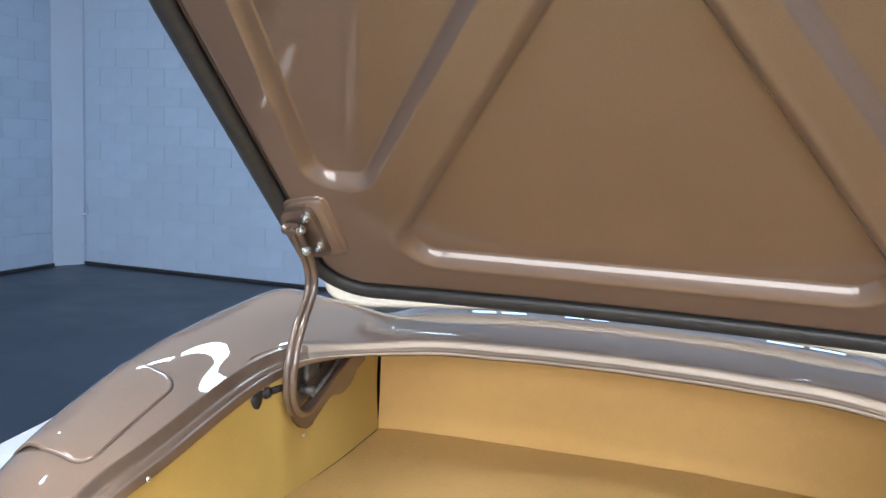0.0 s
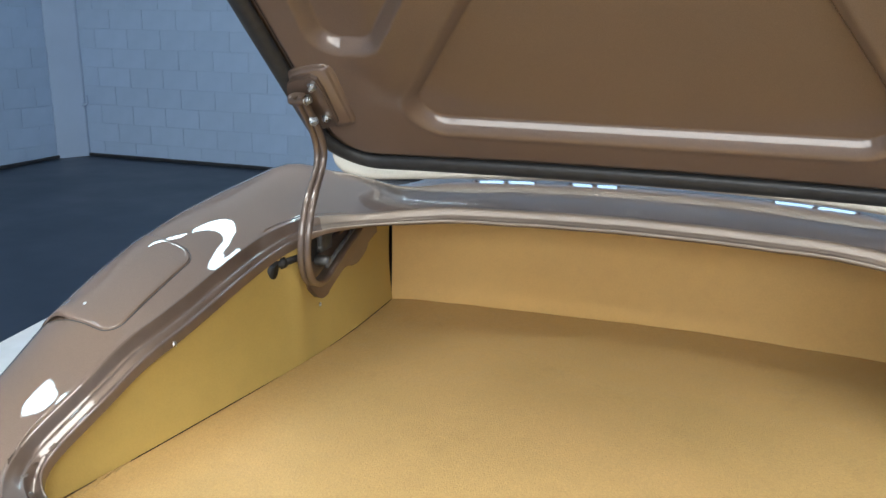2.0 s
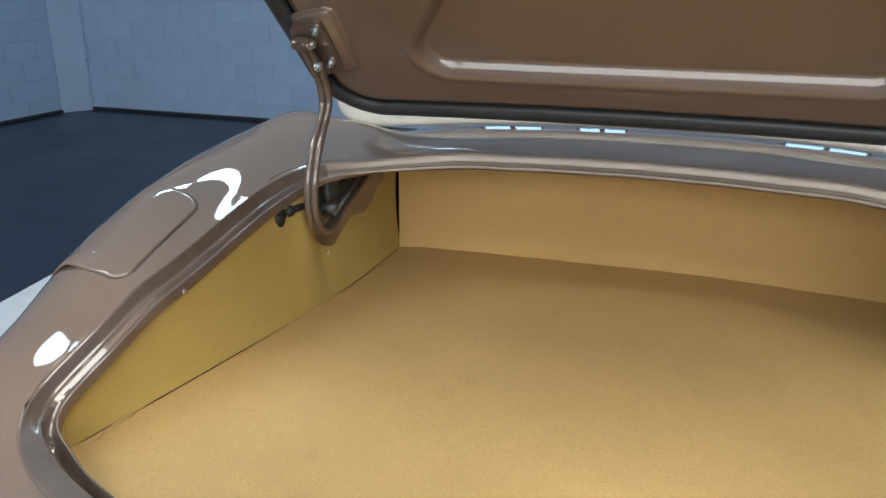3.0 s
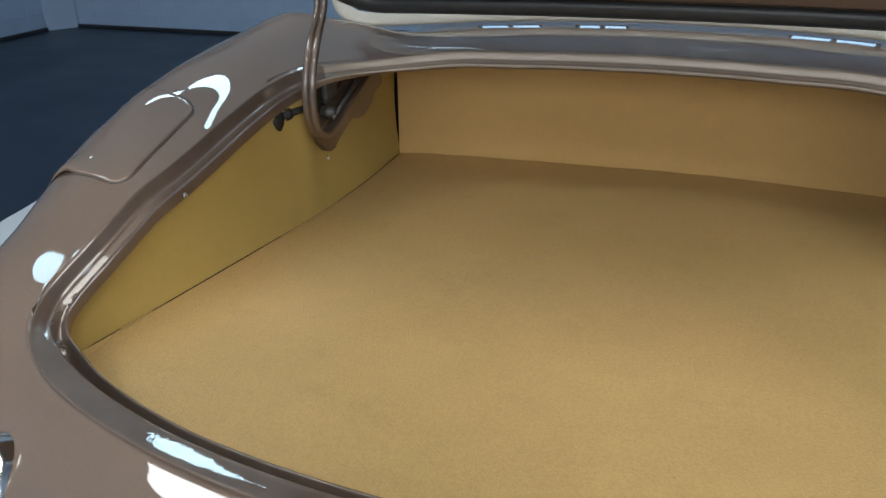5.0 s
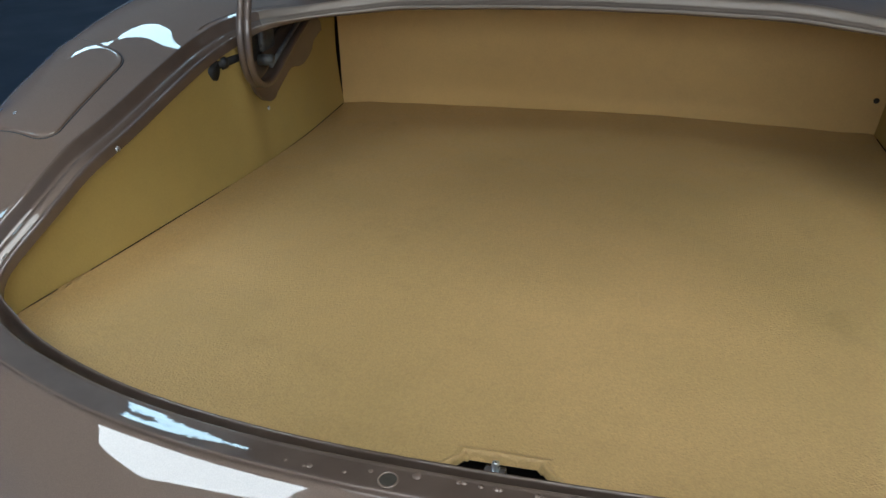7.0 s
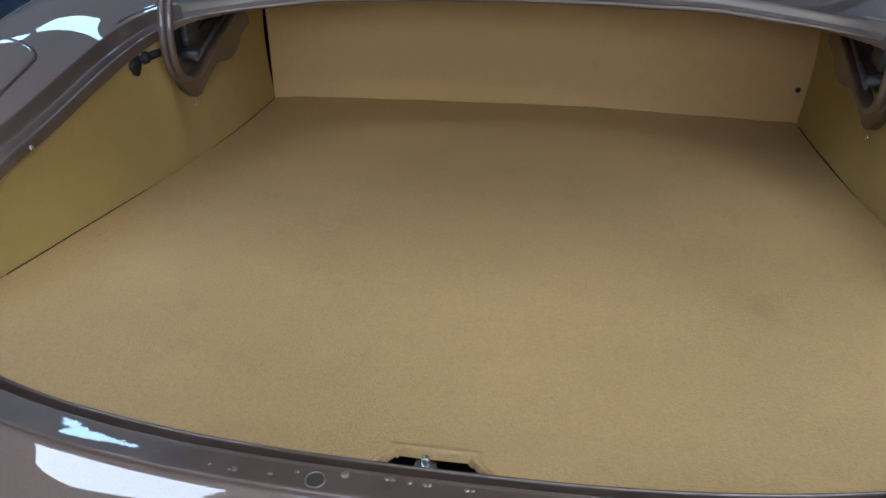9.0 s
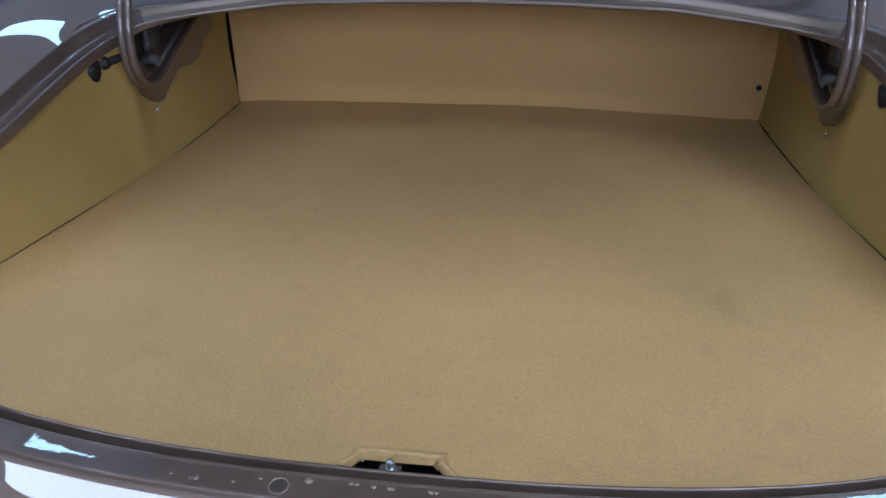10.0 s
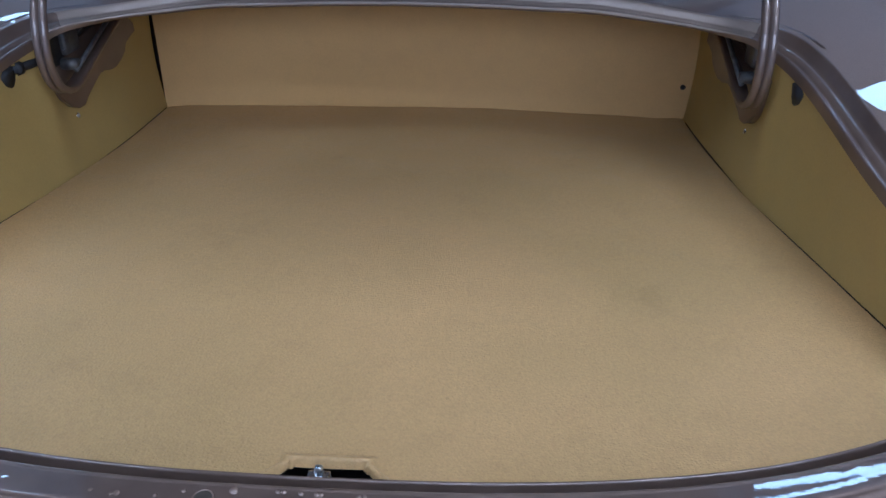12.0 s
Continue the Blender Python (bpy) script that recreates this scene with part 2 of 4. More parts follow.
# ---- the garage ----
def room():
    r, t = ROOM, 0.2
    bm = box(bmesh.new(), (r["x0"] - t, r["y0"] - t, -0.2), (r["x1"] + t, r["y1"] + t, 0.0))
    setting("floor", bm, FLOOR_M, "dark blue-grey epoxy coated garage floor", "floor")
    bm = box(bmesh.new(), (r["x0"] - t, r["y0"] - t, r["h"]), (r["x1"] + t, r["y1"] + t, r["h"] + 0.2))
    setting("ceiling", bm, CEIL_M, "plain white painted garage ceiling", "ceiling")
    bm = bmesh.new()
    x, (z0, z1) = r["x0"] - t, NORTH_SILL
    for a, b in NORTH_WINDOWS:
        box(bm, (x, r["y1"], 0), (a, r["y1"] + t, r["h"]))
        box(bm, (a, r["y1"], 0), (b, r["y1"] + t, z0))
        box(bm, (a, r["y1"], z1), (b, r["y1"] + t, r["h"]))
        x = b
    box(bm, (x, r["y1"], 0), (r["x1"] + t, r["y1"] + t, r["h"]))
    north = setting("wall_north", bm, MORTAR, "white concrete block wall, dim bluish light put into its colour", "wall")
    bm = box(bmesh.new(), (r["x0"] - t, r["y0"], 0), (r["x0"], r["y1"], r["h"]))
    west = setting("wall_west", bm, MORTAR, "white concrete block wall, dim bluish light put into its colour", "wall")
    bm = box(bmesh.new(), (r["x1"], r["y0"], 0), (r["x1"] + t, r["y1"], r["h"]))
    setting("wall_east", bm, PLASTER, "plain white wall, dim bluish light put into its colour", "wall")
    # the unseen wall behind the camera, its window assumed and sized for the light
    bm = bmesh.new()
    d0, d1, dl, dh = -2.6, 6.1, 2.0, 3.8
    box(bm, (r["x0"] - t, r["y0"] - t, 0), (d0, r["y0"], r["h"]))
    box(bm, (d1, r["y0"] - t, 0), (r["x1"] + t, r["y0"], r["h"]))
    box(bm, (d0, r["y0"] - t, dh), (d1, r["y0"], r["h"]))
    box(bm, (d0, r["y0"] - t, 0), (d1, r["y0"], dl))
    setting("wall_south", bm, PLASTER, "white wall with an assumed window, bluish light put into its colour", "wall")
    lamp = bpy.data.lights.new("daylight", "AREA")
    lamp.shape, lamp.size, lamp.size_y = "RECTANGLE", d1 - d0 - 0.1, dh - dl - 0.04
    lamp.energy, lamp.color = DAY, (1.0, 0.985, 0.96)
    new("daylight", lamp).matrix_world = pose((d0 + d1) / 2, r["y0"] - 0.1, (dh + dl) / 2, 90, 0, 0)
    return north, west


def north_windows():
    r, (z0, z1) = ROOM, NORTH_SILL
    for k, (a, b) in enumerate(NORTH_WINDOWS):
        root = tagged(new("window_%d" % (k + 1)), "small high window placed for deck reflections, with a dark cross bar", "window", kind="structure")
        y, f = r["y1"] + 0.05, 0.03
        for name, lo, hi in (("window_frame", (a, y, z0), (b, y + 0.05, z0 + f)), ("window_frame", (a, y, z1 - f), (b, y + 0.05, z1)), ("window_frame", (a, y, z0 + f), (a + f, y + 0.05, z1 - f)),
                             ("window_frame", (b - f, y, z0 + f), (b, y + 0.05, z1 - f)), ("mullion", ((a + b) / 2 - 0.02, y, z0 + f), ((a + b) / 2 + 0.02, y + 0.05, z1 - f))):
            part(name, box(bmesh.new(), lo, hi), BASE_M, root, smooth=False)
        part("pane", box(bmesh.new(), (a + f, y + 0.02, z0 + f), (b - f, y + 0.026, z1 - f)), GLASS, root, smooth=False).visible_shadow = False
        bm = box(bmesh.new(), (a - 0.3, r["y1"] + 0.5, z0 - 0.4), (b + 0.3, r["y1"] + 0.52, z1 + 0.5))
        setting("backdrop", bm, lamp_glow("daylight_outside", (0.42, 0.66, 1.0), 2.6), "plain bright blue daylight outside the window", "backdrop")


def baseboards():
    r = ROOM
    bm = box(bmesh.new(), (r["x0"] + 0.153, r["y1"] - 0.03, 0), (r["x1"], r["y1"] - 0.002, 0.032), 0.004)
    setting("baseboard_north", bm, BASE_M, "low black painted baseboard along the wall", "baseboard")
    bm = box(bmesh.new(), (r["x0"] + 0.002, r["y0"], 0), (r["x0"] + 0.03, r["y1"] - 0.294, 0.032), 0.004)
    setting("baseboard_west", bm, BASE_M, "low black painted baseboard along the wall", "baseboard")


def pilaster():
    r = ROOM
    foot = [(r["x0"], r["y1"] - 0.29), (r["x0"] + 0.012, r["y1"] - 0.292), (r["x0"] + 0.15, r["y1"] - 0.03), (r["x0"] + 0.15, r["y1"]), (r["x0"], r["y1"])]
    bm = prism(bmesh.new(), [(x, y, 0) for x, y in foot], [(x, y, r["h"]) for x, y in foot])
    setting("pilaster", bm, PLASTER, "smooth white chamfered corner pilaster, bluish light put into its colour", "pilaster")


def conduit():
    r = ROOM
    x, y = r["x0"] + 0.135, r["y1"] - 0.035
    root = tagged(new("conduit_loop"), "short painted conduit loop fixed in the wall corner", "conduit")
    p = spline([(x + 0.06, y, 0.62), (x + 0.055, y, 0.53), (x - 0.02, y - 0.01, 0.52), (x - 0.035, y - 0.012, 0.50), (x - 0.035, y - 0.012, 0.24), (x - 0.01, y - 0.01, 0.205), (x + 0.01, y, 0.20)], 40)
    part("pipe", sweep(bmesh.new(), p, ring(0.011), up=(0, 1, 0.01)), PLASTER, root)
    for z in (0.52, 0.22):
        part("clip", box(bmesh.new(), (x - 0.045, y - 0.016, z - 0.012), (x - 0.01, y + 0.02, z + 0.012), 0.003), PLASTER, root)


def floor_line():
    # a broad white line painted on the floor, beside the car
    bm = bmesh.new()
    a, b, w = Vector((-2.74, 1.42, 0.004)), Vector((-2.44, -0.55, 0.004)), 0.35
    d = (b - a).normalized()
    s = Vector((-d.y, d.x, 0)) * w
    q = [bm.verts.new(p) for p in (a - d * 0.02, b, b + s, a + s)]
    bm.faces.new(q)
    bmesh.ops.recalc_face_normals(bm, faces=bm.faces)
    setting("floor_marking", bm, LINE_M, "broad white line painted on the floor", "floor marking")


def added_ceiling_panels():
    # none of these panels is in view; they are added for their light
    first = None
    for x, y, w, l, power in LAMPS:
        tint = (0.62, 0.86, 1.0) if y > 0 else (1.0, 0.985, 0.95)
        glow = lamp_glow("lamp_diffuser", tint, power)
        root = tagged(new("added_ceiling_light"), "unseen flat ceiling panel added to light the boot and rails", "ceiling light", "ceiling lights")
        root.location = (x, y, ROOM["h"] - 0.06)
        bm = bmesh.new()
        f = 0.05
        box(bm, (-w / 2 - f, -l / 2 - f, -0.03), (-w / 2, l / 2 + f, 0.06))
        box(bm, (w / 2, -l / 2 - f, -0.03), (w / 2 + f, l / 2 + f, 0.06))
        box(bm, (-w / 2, -l / 2 - f, -0.03), (w / 2, -l / 2, 0.06))
        box(bm, (-w / 2, l / 2, -0.03), (w / 2, l / 2 + f, 0.06))
        part("frame", bm, PLASTER, root, smooth=False)
        bm = box(bmesh.new(), (-w / 2, -l / 2, -0.01), (w / 2, l / 2, 0.02))
        part("diffuser", bm, glow, root, "glowing white diffuser", smooth=False)


def glint_light(outline, tint=(0.62, 0.86, 1.0), power=17.0):
    # an added lamp out of view, its outline drawn to shape a reflection
    root = tagged(new("added_ceiling_light"), "unseen ceiling light outlined to fit reflections in the camera's view", "ceiling light", "ceiling lights")
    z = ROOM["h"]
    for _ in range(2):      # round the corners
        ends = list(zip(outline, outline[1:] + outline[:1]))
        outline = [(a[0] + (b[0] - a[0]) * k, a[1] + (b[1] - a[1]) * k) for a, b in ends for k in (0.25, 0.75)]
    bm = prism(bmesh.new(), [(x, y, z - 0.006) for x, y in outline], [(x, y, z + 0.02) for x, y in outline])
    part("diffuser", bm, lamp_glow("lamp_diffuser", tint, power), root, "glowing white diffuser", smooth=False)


def skylight():
    # an added glowing sheet, for bluish reflections in deck, wings and rail
    r = ROOM
    bm = box(bmesh.new(), (r["x0"] + 0.5, -0.2, r["h"] - 0.003), (r["x1"] - 0.6, r["y1"] - 1.0, r["h"] + 0.01))
    setting("skylight", bm, lamp_glow("ceiling_glow", (0.62, 0.78, 1.0), 0.41), "unseen glowing ceiling sheet added for bluish reflections", "skylight")


DAY = 180.0
# unseen lamps added to light the boot and put highlights on the rails
LAMPS = [(1.35, -1.70, 3.0, 0.85, 9.0), (2.5, -2.90, 1.9, 0.40, 22.0), (1.2, -4.6, 5.0, 0.6, 8.0), (-2.68, 1.61, 1.05, 0.13, 18.0), (2.15, 1.57, 0.65, 0.10, 18.0)]
# unseen lamp outlines, traced back from highlights as the camera sees them
WING_GLINT_LAMP = [(-2.2, 1.71), (-2.23, 2.0), (-2.04, 2.13), (-1.79, 2.01), (-1.58, 1.77), (-1.46, 1.57), (-1.35, 1.37), (-1.22, 1.17), (-1.15, 1.07), (-1.19, 1.09), (-1.30, 1.25), (-1.39, 1.40), (-1.50, 1.60), (-1.69, 1.75), (-1.91, 1.78)]
SILL_GLINT_LAMP = [(-4.75, -2.45), (-4.5, -2.64), (-4.0, -2.99), (-3.5, -3.08), (-1.8, -3.06), (-1.6, -2.9), (-1.6, -2.45)]
TAIL_GLINT_LAMP = [(-2.84, -0.78), (-2.48, -0.88), (-2.28, -0.97), (-2.20, -1.12), (-2.33, -1.14), (-2.66, -0.99)]
RIGHT_GLINT_LAMP = [(0.80, 1.66), (0.90, 1.79), (1.03, 1.86), (1.06, 1.80), (0.80, 1.46), (0.72, 1.47)]
# windows added out of view behind the lid, placed for the deck's reflections
NORTH_WINDOWS, NORTH_SILL = [(-1.84, -1.24), (-0.95, -0.50), (0.75, 1.45)], (1.70, 1.95)
wall_n, wall_w = room()
north_windows()
baseboards()
pilaster()
conduit()
floor_line()
added_ceiling_panels()
skylight()
glint_light(WING_GLINT_LAMP)
glint_light(TAIL_GLINT_LAMP)
glint_light(RIGHT_GLINT_LAMP)
glint_light(SILL_GLINT_LAMP, (0.95, 0.98, 1.0), 17.0)


# ---- the car ----
car = tagged(new("car"), "bronze metallic vintage car with its boot lid standing open", "car")

# the edge of the boot opening, from the middle of the sill round to the middle of the deck
EDGE = [(0, -1.152, 0.743), (-0.15, -1.149, 0.743), (-0.291, -1.137, 0.744), (-0.418, -1.112, 0.745), (-0.493, -1.09, 0.748), (-0.56, -1.067, 0.753),
        (-0.62, -1.035, 0.760), (-0.66, -1.003, 0.771), (-0.678, -0.972, 0.786), (-0.684, -0.94, 0.801), (-0.680, -0.91, 0.816), (-0.668, -0.862, 0.840),
        (-0.66, -0.80, 0.868), (-0.649, -0.73, 0.896), (-0.640, -0.655, 0.914), (-0.634, -0.58, 0.933), (-0.626, -0.50, 0.948), (-0.614, -0.42, 0.962),
        (-0.592, -0.372, 0.970), (-0.549, -0.339, 0.981), (-0.47, -0.315, 0.993), (-0.35, -0.29, 1.003), (-0.2, -0.275, 1.010), (0, -0.27, 1.013)]
half = smooth_rows(spline(EDGE, 150), 6)
half[0, 0] = half[-1, 0] = 0
LOOP = np.vstack([half, (half * [-1, 1, 1])[-2:0:-1]])   # closed, clockwise from the sill over the left wing
NL = len(LOOP)
LOOP[:, 1] += 0.008 * np.clip((-0.98 - LOOP[:, 1]) / 0.09, 0, 1)


def outward():
    t = np.roll(LOOP, -1, 0) - np.roll(LOOP, 1, 0)
    n = np.stack([t[:, 1], -t[:, 0], 0 * t[:, 0]], 1)
    n /= np.linalg.norm(n, axis=1)[:, None]
    if n[0, 1] > 0:
        n = -n
    return smooth_rows(n, 10, True)


OUT = outward()


def step(a, b, x):
    u = np.clip((x - a) / (b - a), 0, 1)
    return u * u * (3 - 2 * u)


# how much each place of the edge belongs to the sill, the wing and the deck
W_SILL = step(-0.93, -1.03, LOOP[:, 1])
W_DECK = step(0.575, 0.43, np.abs(LOOP[:, 0])) * (LOOP[:, 1] > -0.6)
W_DECK = smooth_rows(W_DECK[:, None], 8, True)[:, 0]
W_WING = 1 - W_SILL - W_DECK


# how far the wing's section is stretched, so that the car's flank stays one line
STRETCH = (0.882 - np.abs(LOOP[:, 0])) / np.maximum(np.abs(OUT[:, 0]), 0.35) / 0.246
STRETCH = smooth_rows(np.clip(STRETCH, 0.85, 2.1)[:, None], 14, True)[:, 0]


TAIL = step(-0.70, -0.90, LOOP[:, 1])


def section_mesh(sill, wing, deck, smooth=0, n=None, tail=None):
    """Points of a surface drawn round the edge: three sections of (outward, up), mixed along the way."""
    S = [np.array(s, float) for s in (sill, wing, deck)]
    dense = lambda q: spline(q, 400)[np.round(399 * np.linspace(0, 1, n) ** 2.3).astype(int)]
    if n:
        S = [dense(s) for s in S]
    W = np.repeat(S[1][None], NL, 0)
    if tail:
        T = dense(np.array(tail, float))
        W = W * (1 - TAIL)[:, None, None] + T[None] * TAIL[:, None, None]
        W[:, :, 0] *= STRETCH[:, None]
        crown = np.clip(STRETCH, 1, 1.5) * (1.0 + 0.65 * step(-0.80, -0.45, LOOP[:, 1]))
        W[:, :, 1] *= np.where(W[:, :, 1] > 0, crown[:, None], 1.0)
    M = W_SILL[:, None, None] * S[0] + W_WING[:, None, None] * W + W_DECK[:, None, None] * S[2]
    G = LOOP[:, None, :] + OUT[:, None, :] * M[:, :, :1]
    G[:, :, 2] += M[:, :, 1]
    for _ in range(smooth):
        G[:, 1:] = (np.roll(G[:, 1:], 1, 0) + 2 * G[:, 1:] + np.roll(G[:, 1:], -1, 0)) / 4
    return G


def fair_wings(G):
    """Bring the wings' crowns, and the edge with them, to one even curve, fitted to outline and highlights in the
    camera's view.
    """
    X, Y, Z = np.abs(G[:, :, 0]), G[:, :, 1], G[:, :, 2]
    terms = np.stack([(X - 0.66) ** a * (Y + 0.5) ** b for a in range(6) for b in range(3) if a + b < 6], -1)
    nt = terms.shape[-1]
    core = (X > 0.12) & (X < 0.80) & (Y > -0.78) & (Y < -0.12)
    wt = np.where(core, 1.0, 0.0)
    wt *= 0.1 + np.arange(46) / 15.0
    wt[:, :2] *= 40.0
    k = np.sqrt(wt)[:, :, None]
    co = np.linalg.lstsq((terms * k).reshape(-1, nt), (Z * k[:, :, 0]).reshape(-1), rcond=None)[0]
    w = step(0.14, 0.34, X) * step(0.83, 0.76, X) * step(-0.82, -0.70, Y) * step(-0.10, -0.24, Y)
    G = G.copy()
    G[:, :, 2] += w * (terms @ co - Z)
    G[:, :, 2] += 0.018 * step(-0.40, -0.16, Y) * step(0.62, 0.73, X) * step(0.02, -0.10, Y)
    d = np.hypot(G[:, :, 0] - G[:, :1, 0], G[:, :, 1] - G[:, :1, 1])
    G[:, :, 2] -= 0.002 * np.clip(1 - d / 0.034, 0, 1) ** 2 * step(-0.50, -0.43, Y[:, :1]) * step(-0.33, -0.40, Y[:, :1])
    LOOP[:, 2] = G[:, 0, 2]
    return G


def body_shell():
    sill = [(0, 0), (0.0009, -0.0008), (0.0014, -0.0030), (0.0020, -0.0060), (0.0034, -0.0076), (0.0075, -0.0106), (0.016, -0.0166), (0.03, -0.0264), (0.06, -0.0485), (0.088, -0.075), (0.113, -0.108), (0.146, -0.205), (0.153, -0.27), (0.150, -0.34), (0.13, -0.43)]
    wing = [(0, 0), (0.004, 0.0012), (0.02, 0.0058), (0.05, 0.0136), (0.09, 0.0215), (0.125, 0.0242), (0.16, 0.017), (0.19, -0.005), (0.21, -0.035), (0.228, -0.085), (0.24, -0.17), (0.246, -0.33), (0.24, -0.5)]
    deck = [(0, 0), (0.004, 0.0008), (0.02, 0.003), (0.05, 0.007), (0.085, 0.010), (0.12, 0.012), (0.16, 0.013), (0.2, 0.013), (0.25, 0.012), (0.31, 0.008), (0.38, -0.002), (0.46, -0.02), (0.54, -0.05)]
    tail = [(0, 0), (0.004, 0.0010), (0.02, 0.0045), (0.045, 0.0095), (0.075, 0.0135), (0.105, 0.0135), (0.135, 0.008), (0.165, -0.006), (0.19, -0.028), (0.213, -0.065), (0.230, -0.12), (0.24, -0.26), (0.235, -0.45)]
    G = section_mesh(sill, wing, deck, n=46, tail=tail)
    for _ in range(14):
        G[:, 6:] = (np.roll(G[:, 6:], 1, 0) + 2 * G[:, 6:] + np.roll(G[:, 6:], -1, 0)) / 4
    G = fair_wings(G)
    bm = bmesh.new()
    grid(bm, G, closed_u=True)
    fix_normals(bm)
    return part("body_shell", bm, PAINT, car, "glossy bronze metallic bodywork round the boot opening")


def gutter():
    # rail, drain channel and inner bead, inwards from the edge
    sill = [(0, 0), (-0.0012, 0.0005), (-0.003, 0.0007), (-0.006, 0.0009), (-0.0130, 0.0012), (-0.0245, 0.0018), (-0.0268, 0.0020), (-0.0282, 0.0030), (-0.0302, 0.0018), (-0.0315, -0.032), (-0.038, -0.042), (-0.048, -0.040), (-0.0532, -0.021), (-0.0540, -0.0150), (-0.0552, -0.0130), (-0.0570, -0.0122), (-0.0586, -0.0148), (-0.0590, -0.045)]
    wing = [(0, 0), (-0.0015, -0.0004), (-0.0028, -0.0022), (-0.0045, -0.0062), (-0.0065, -0.0105), (-0.0085, -0.0149), (-0.0105, -0.0192), (-0.0130, -0.0200), (-0.0165, -0.0200), (-0.020, -0.026), (-0.0235, -0.0285), (-0.027, -0.027), (-0.0285, -0.0235), (-0.030, -0.0225), (-0.0315, -0.0232), (-0.0325, -0.025), (-0.033, -0.028), (-0.033, -0.040)]
    deck = [(0, 0), (-0.002, -0.0006), (-0.004, -0.0025), (-0.0055, -0.006), (-0.0063, -0.0098), (-0.0072, -0.0137), (-0.008, -0.0175), (-0.0095, -0.0185), (-0.011, -0.0195), (-0.012, -0.0225), (-0.014, -0.0235), (-0.017, -0.0222), (-0.019, -0.0218), (-0.021, -0.0228), (-0.022, -0.025), (-0.0215, -0.029), (-0.020, -0.033), (-0.005, -0.036)]
    G = section_mesh(sill, wing, deck, smooth=2)
    # the channel narrows towards the corners
    f = 1 - 0.12 * W_SILL * step(0.25, 0.52, np.abs(LOOP[:, 0]))
    G[:, 9:, :2] = G[:, 8:9, :2] + (G[:, 9:, :2] - G[:, 8:9, :2]) * f[:, None, None]
    # and the lip is lower beside the hinges
    f = 1 - W_DECK * (0.20 + 0.24 * step(0.36, 0.50, np.abs(LOOP[:, 0])))
    f = f - 0.30 * step(0.36, 0.50, np.abs(LOOP[:, 0])) * step(0.60, 0.56, np.abs(LOOP[:, 0])) * (LOOP[:, 1] > -0.6) * (1 - W_DECK)
    f = smooth_rows(f[:, None], 4, True)
    G[:, :, 2] = LOOP[:, 2:3] + (G[:, :, 2] - LOOP[:, 2:3]) * f
    bm = bmesh.new()
    grid(bm, G, closed_u=True)
    fix_normals(bm)
    part("gutter", bm, ROUGH, car, "painted drain gutter round the boot opening")
    return G


def lip_strip():
    """A strip added on the deck's front lip, from hinge to hinge, to paint its reflected light."""
    rows = [i for i in range(NL) if abs(LOOP[i, 0]) < 0.575 and LOOP[i, 1] > -0.6]
    rows.sort(key=lambda i: LOOP[i, 0])
    G = []
    for i in rows:
        o = Vector(OUT[i])
        ends = step(0.575, 0.545, abs(LOOP[i, 0]))
        base = [Vector(q) for q in GUT[i, :16]]
        G.append([q - o * (0.0018 * ends - 0.001) + Vector((0, 0, (0.0006 if k < 3 else 0.0) * ends)) for k, q in enumerate(base)])
    bm = bmesh.new()
    grid(bm, G)
    bmesh.ops.solidify(bm, geom=list(bm.faces), thickness=0.0012)
    fix_normals(bm)
    part("lip_sheen", bm, LIP_SHEEN, car, "added pale strip with the sheen of the deck's lip in its colour")


shell = body_shell()
GUT = gutter()
lip_strip()
INNER = GUT[:, -1]      # the lower inner rim


# the floor's left edge, front to back, and the side board's top
SIDE_FLOOR = spline([(-0.552, 0.003), (-0.553, -0.19), (-0.559, -0.30), (-0.567, -0.40), (-0.587, -0.51), (-0.608, -0.63), (-0.630, -0.76), (-0.649, -0.86), (-0.666, -0.95)], 60)


def rim_at(y, side=-1):
    """The inner rim's x and z on the wing at y."""
    sel = [p for p in INNER if p[0] * side > 0.45]
    sel.sort(key=lambda p: p[1])
    ys = [p[1] for p in sel]
    return float(np.interp(y, ys, [p[0] for p in sel])), float(np.interp(y, ys, [p[2] for p in sel]))


def side_board(side):
    bm = bmesh.new()
    G = []
    for x, y in SIDE_FLOOR:
        x *= -side
        x += 0.007 * step(-0.02, -0.25, y) if side > 0 else 0
        if y > -0.40:
            xt, zt = side * (0.553 + 0.034 * step(-0.03, -0.3, y)), 0.945
            rx, rz = rim_at(-0.40, side)
            k = step(-0.33, -0.40, y)
            xt, zt = xt + (rx - xt) * k, zt + (rz + 0.012 - zt) * k
        else:
            xt, zt = rim_at(y, side)
            zt += 0.012
        xt += side * 0.003
        zb = 0.7090 - 0.02 * step(-0.91, -0.95, y)
        row = []
        for k in np.linspace(0, 1, 12):
            bulge = 0.006 * math.sin(math.pi * k)
            row.append((x + (xt - x) * k + side * bulge, y - (0.002 if side < 0 else -0.001) * step(-0.3, 0.0, y) - (0.003 * math.sin(math.pi * k) if side < 0 else 0) * step(-0.1, 0, y), zb + (zt - zb) * k))
        G.append(row)
    grid(bm, G)
    V = list(bm.faces)
    r = bmesh.ops.solidify(bm, geom=V, thickness=0.004)
    fix_normals(bm)
    ob = part("trim_board", bm, TRIM_VINYL, car, "yellowish tan vinyl covered side board", sharp=40)
    return ob


boards = {s: side_board(s) for s in (-1, 1)}


def screw(parent, at, normal, r=0.0045):
    bm = dome(bmesh.new(), at, normal, r, r * 0.55)
    part("screw", bm, ZINC, parent, "bright domed screw head")


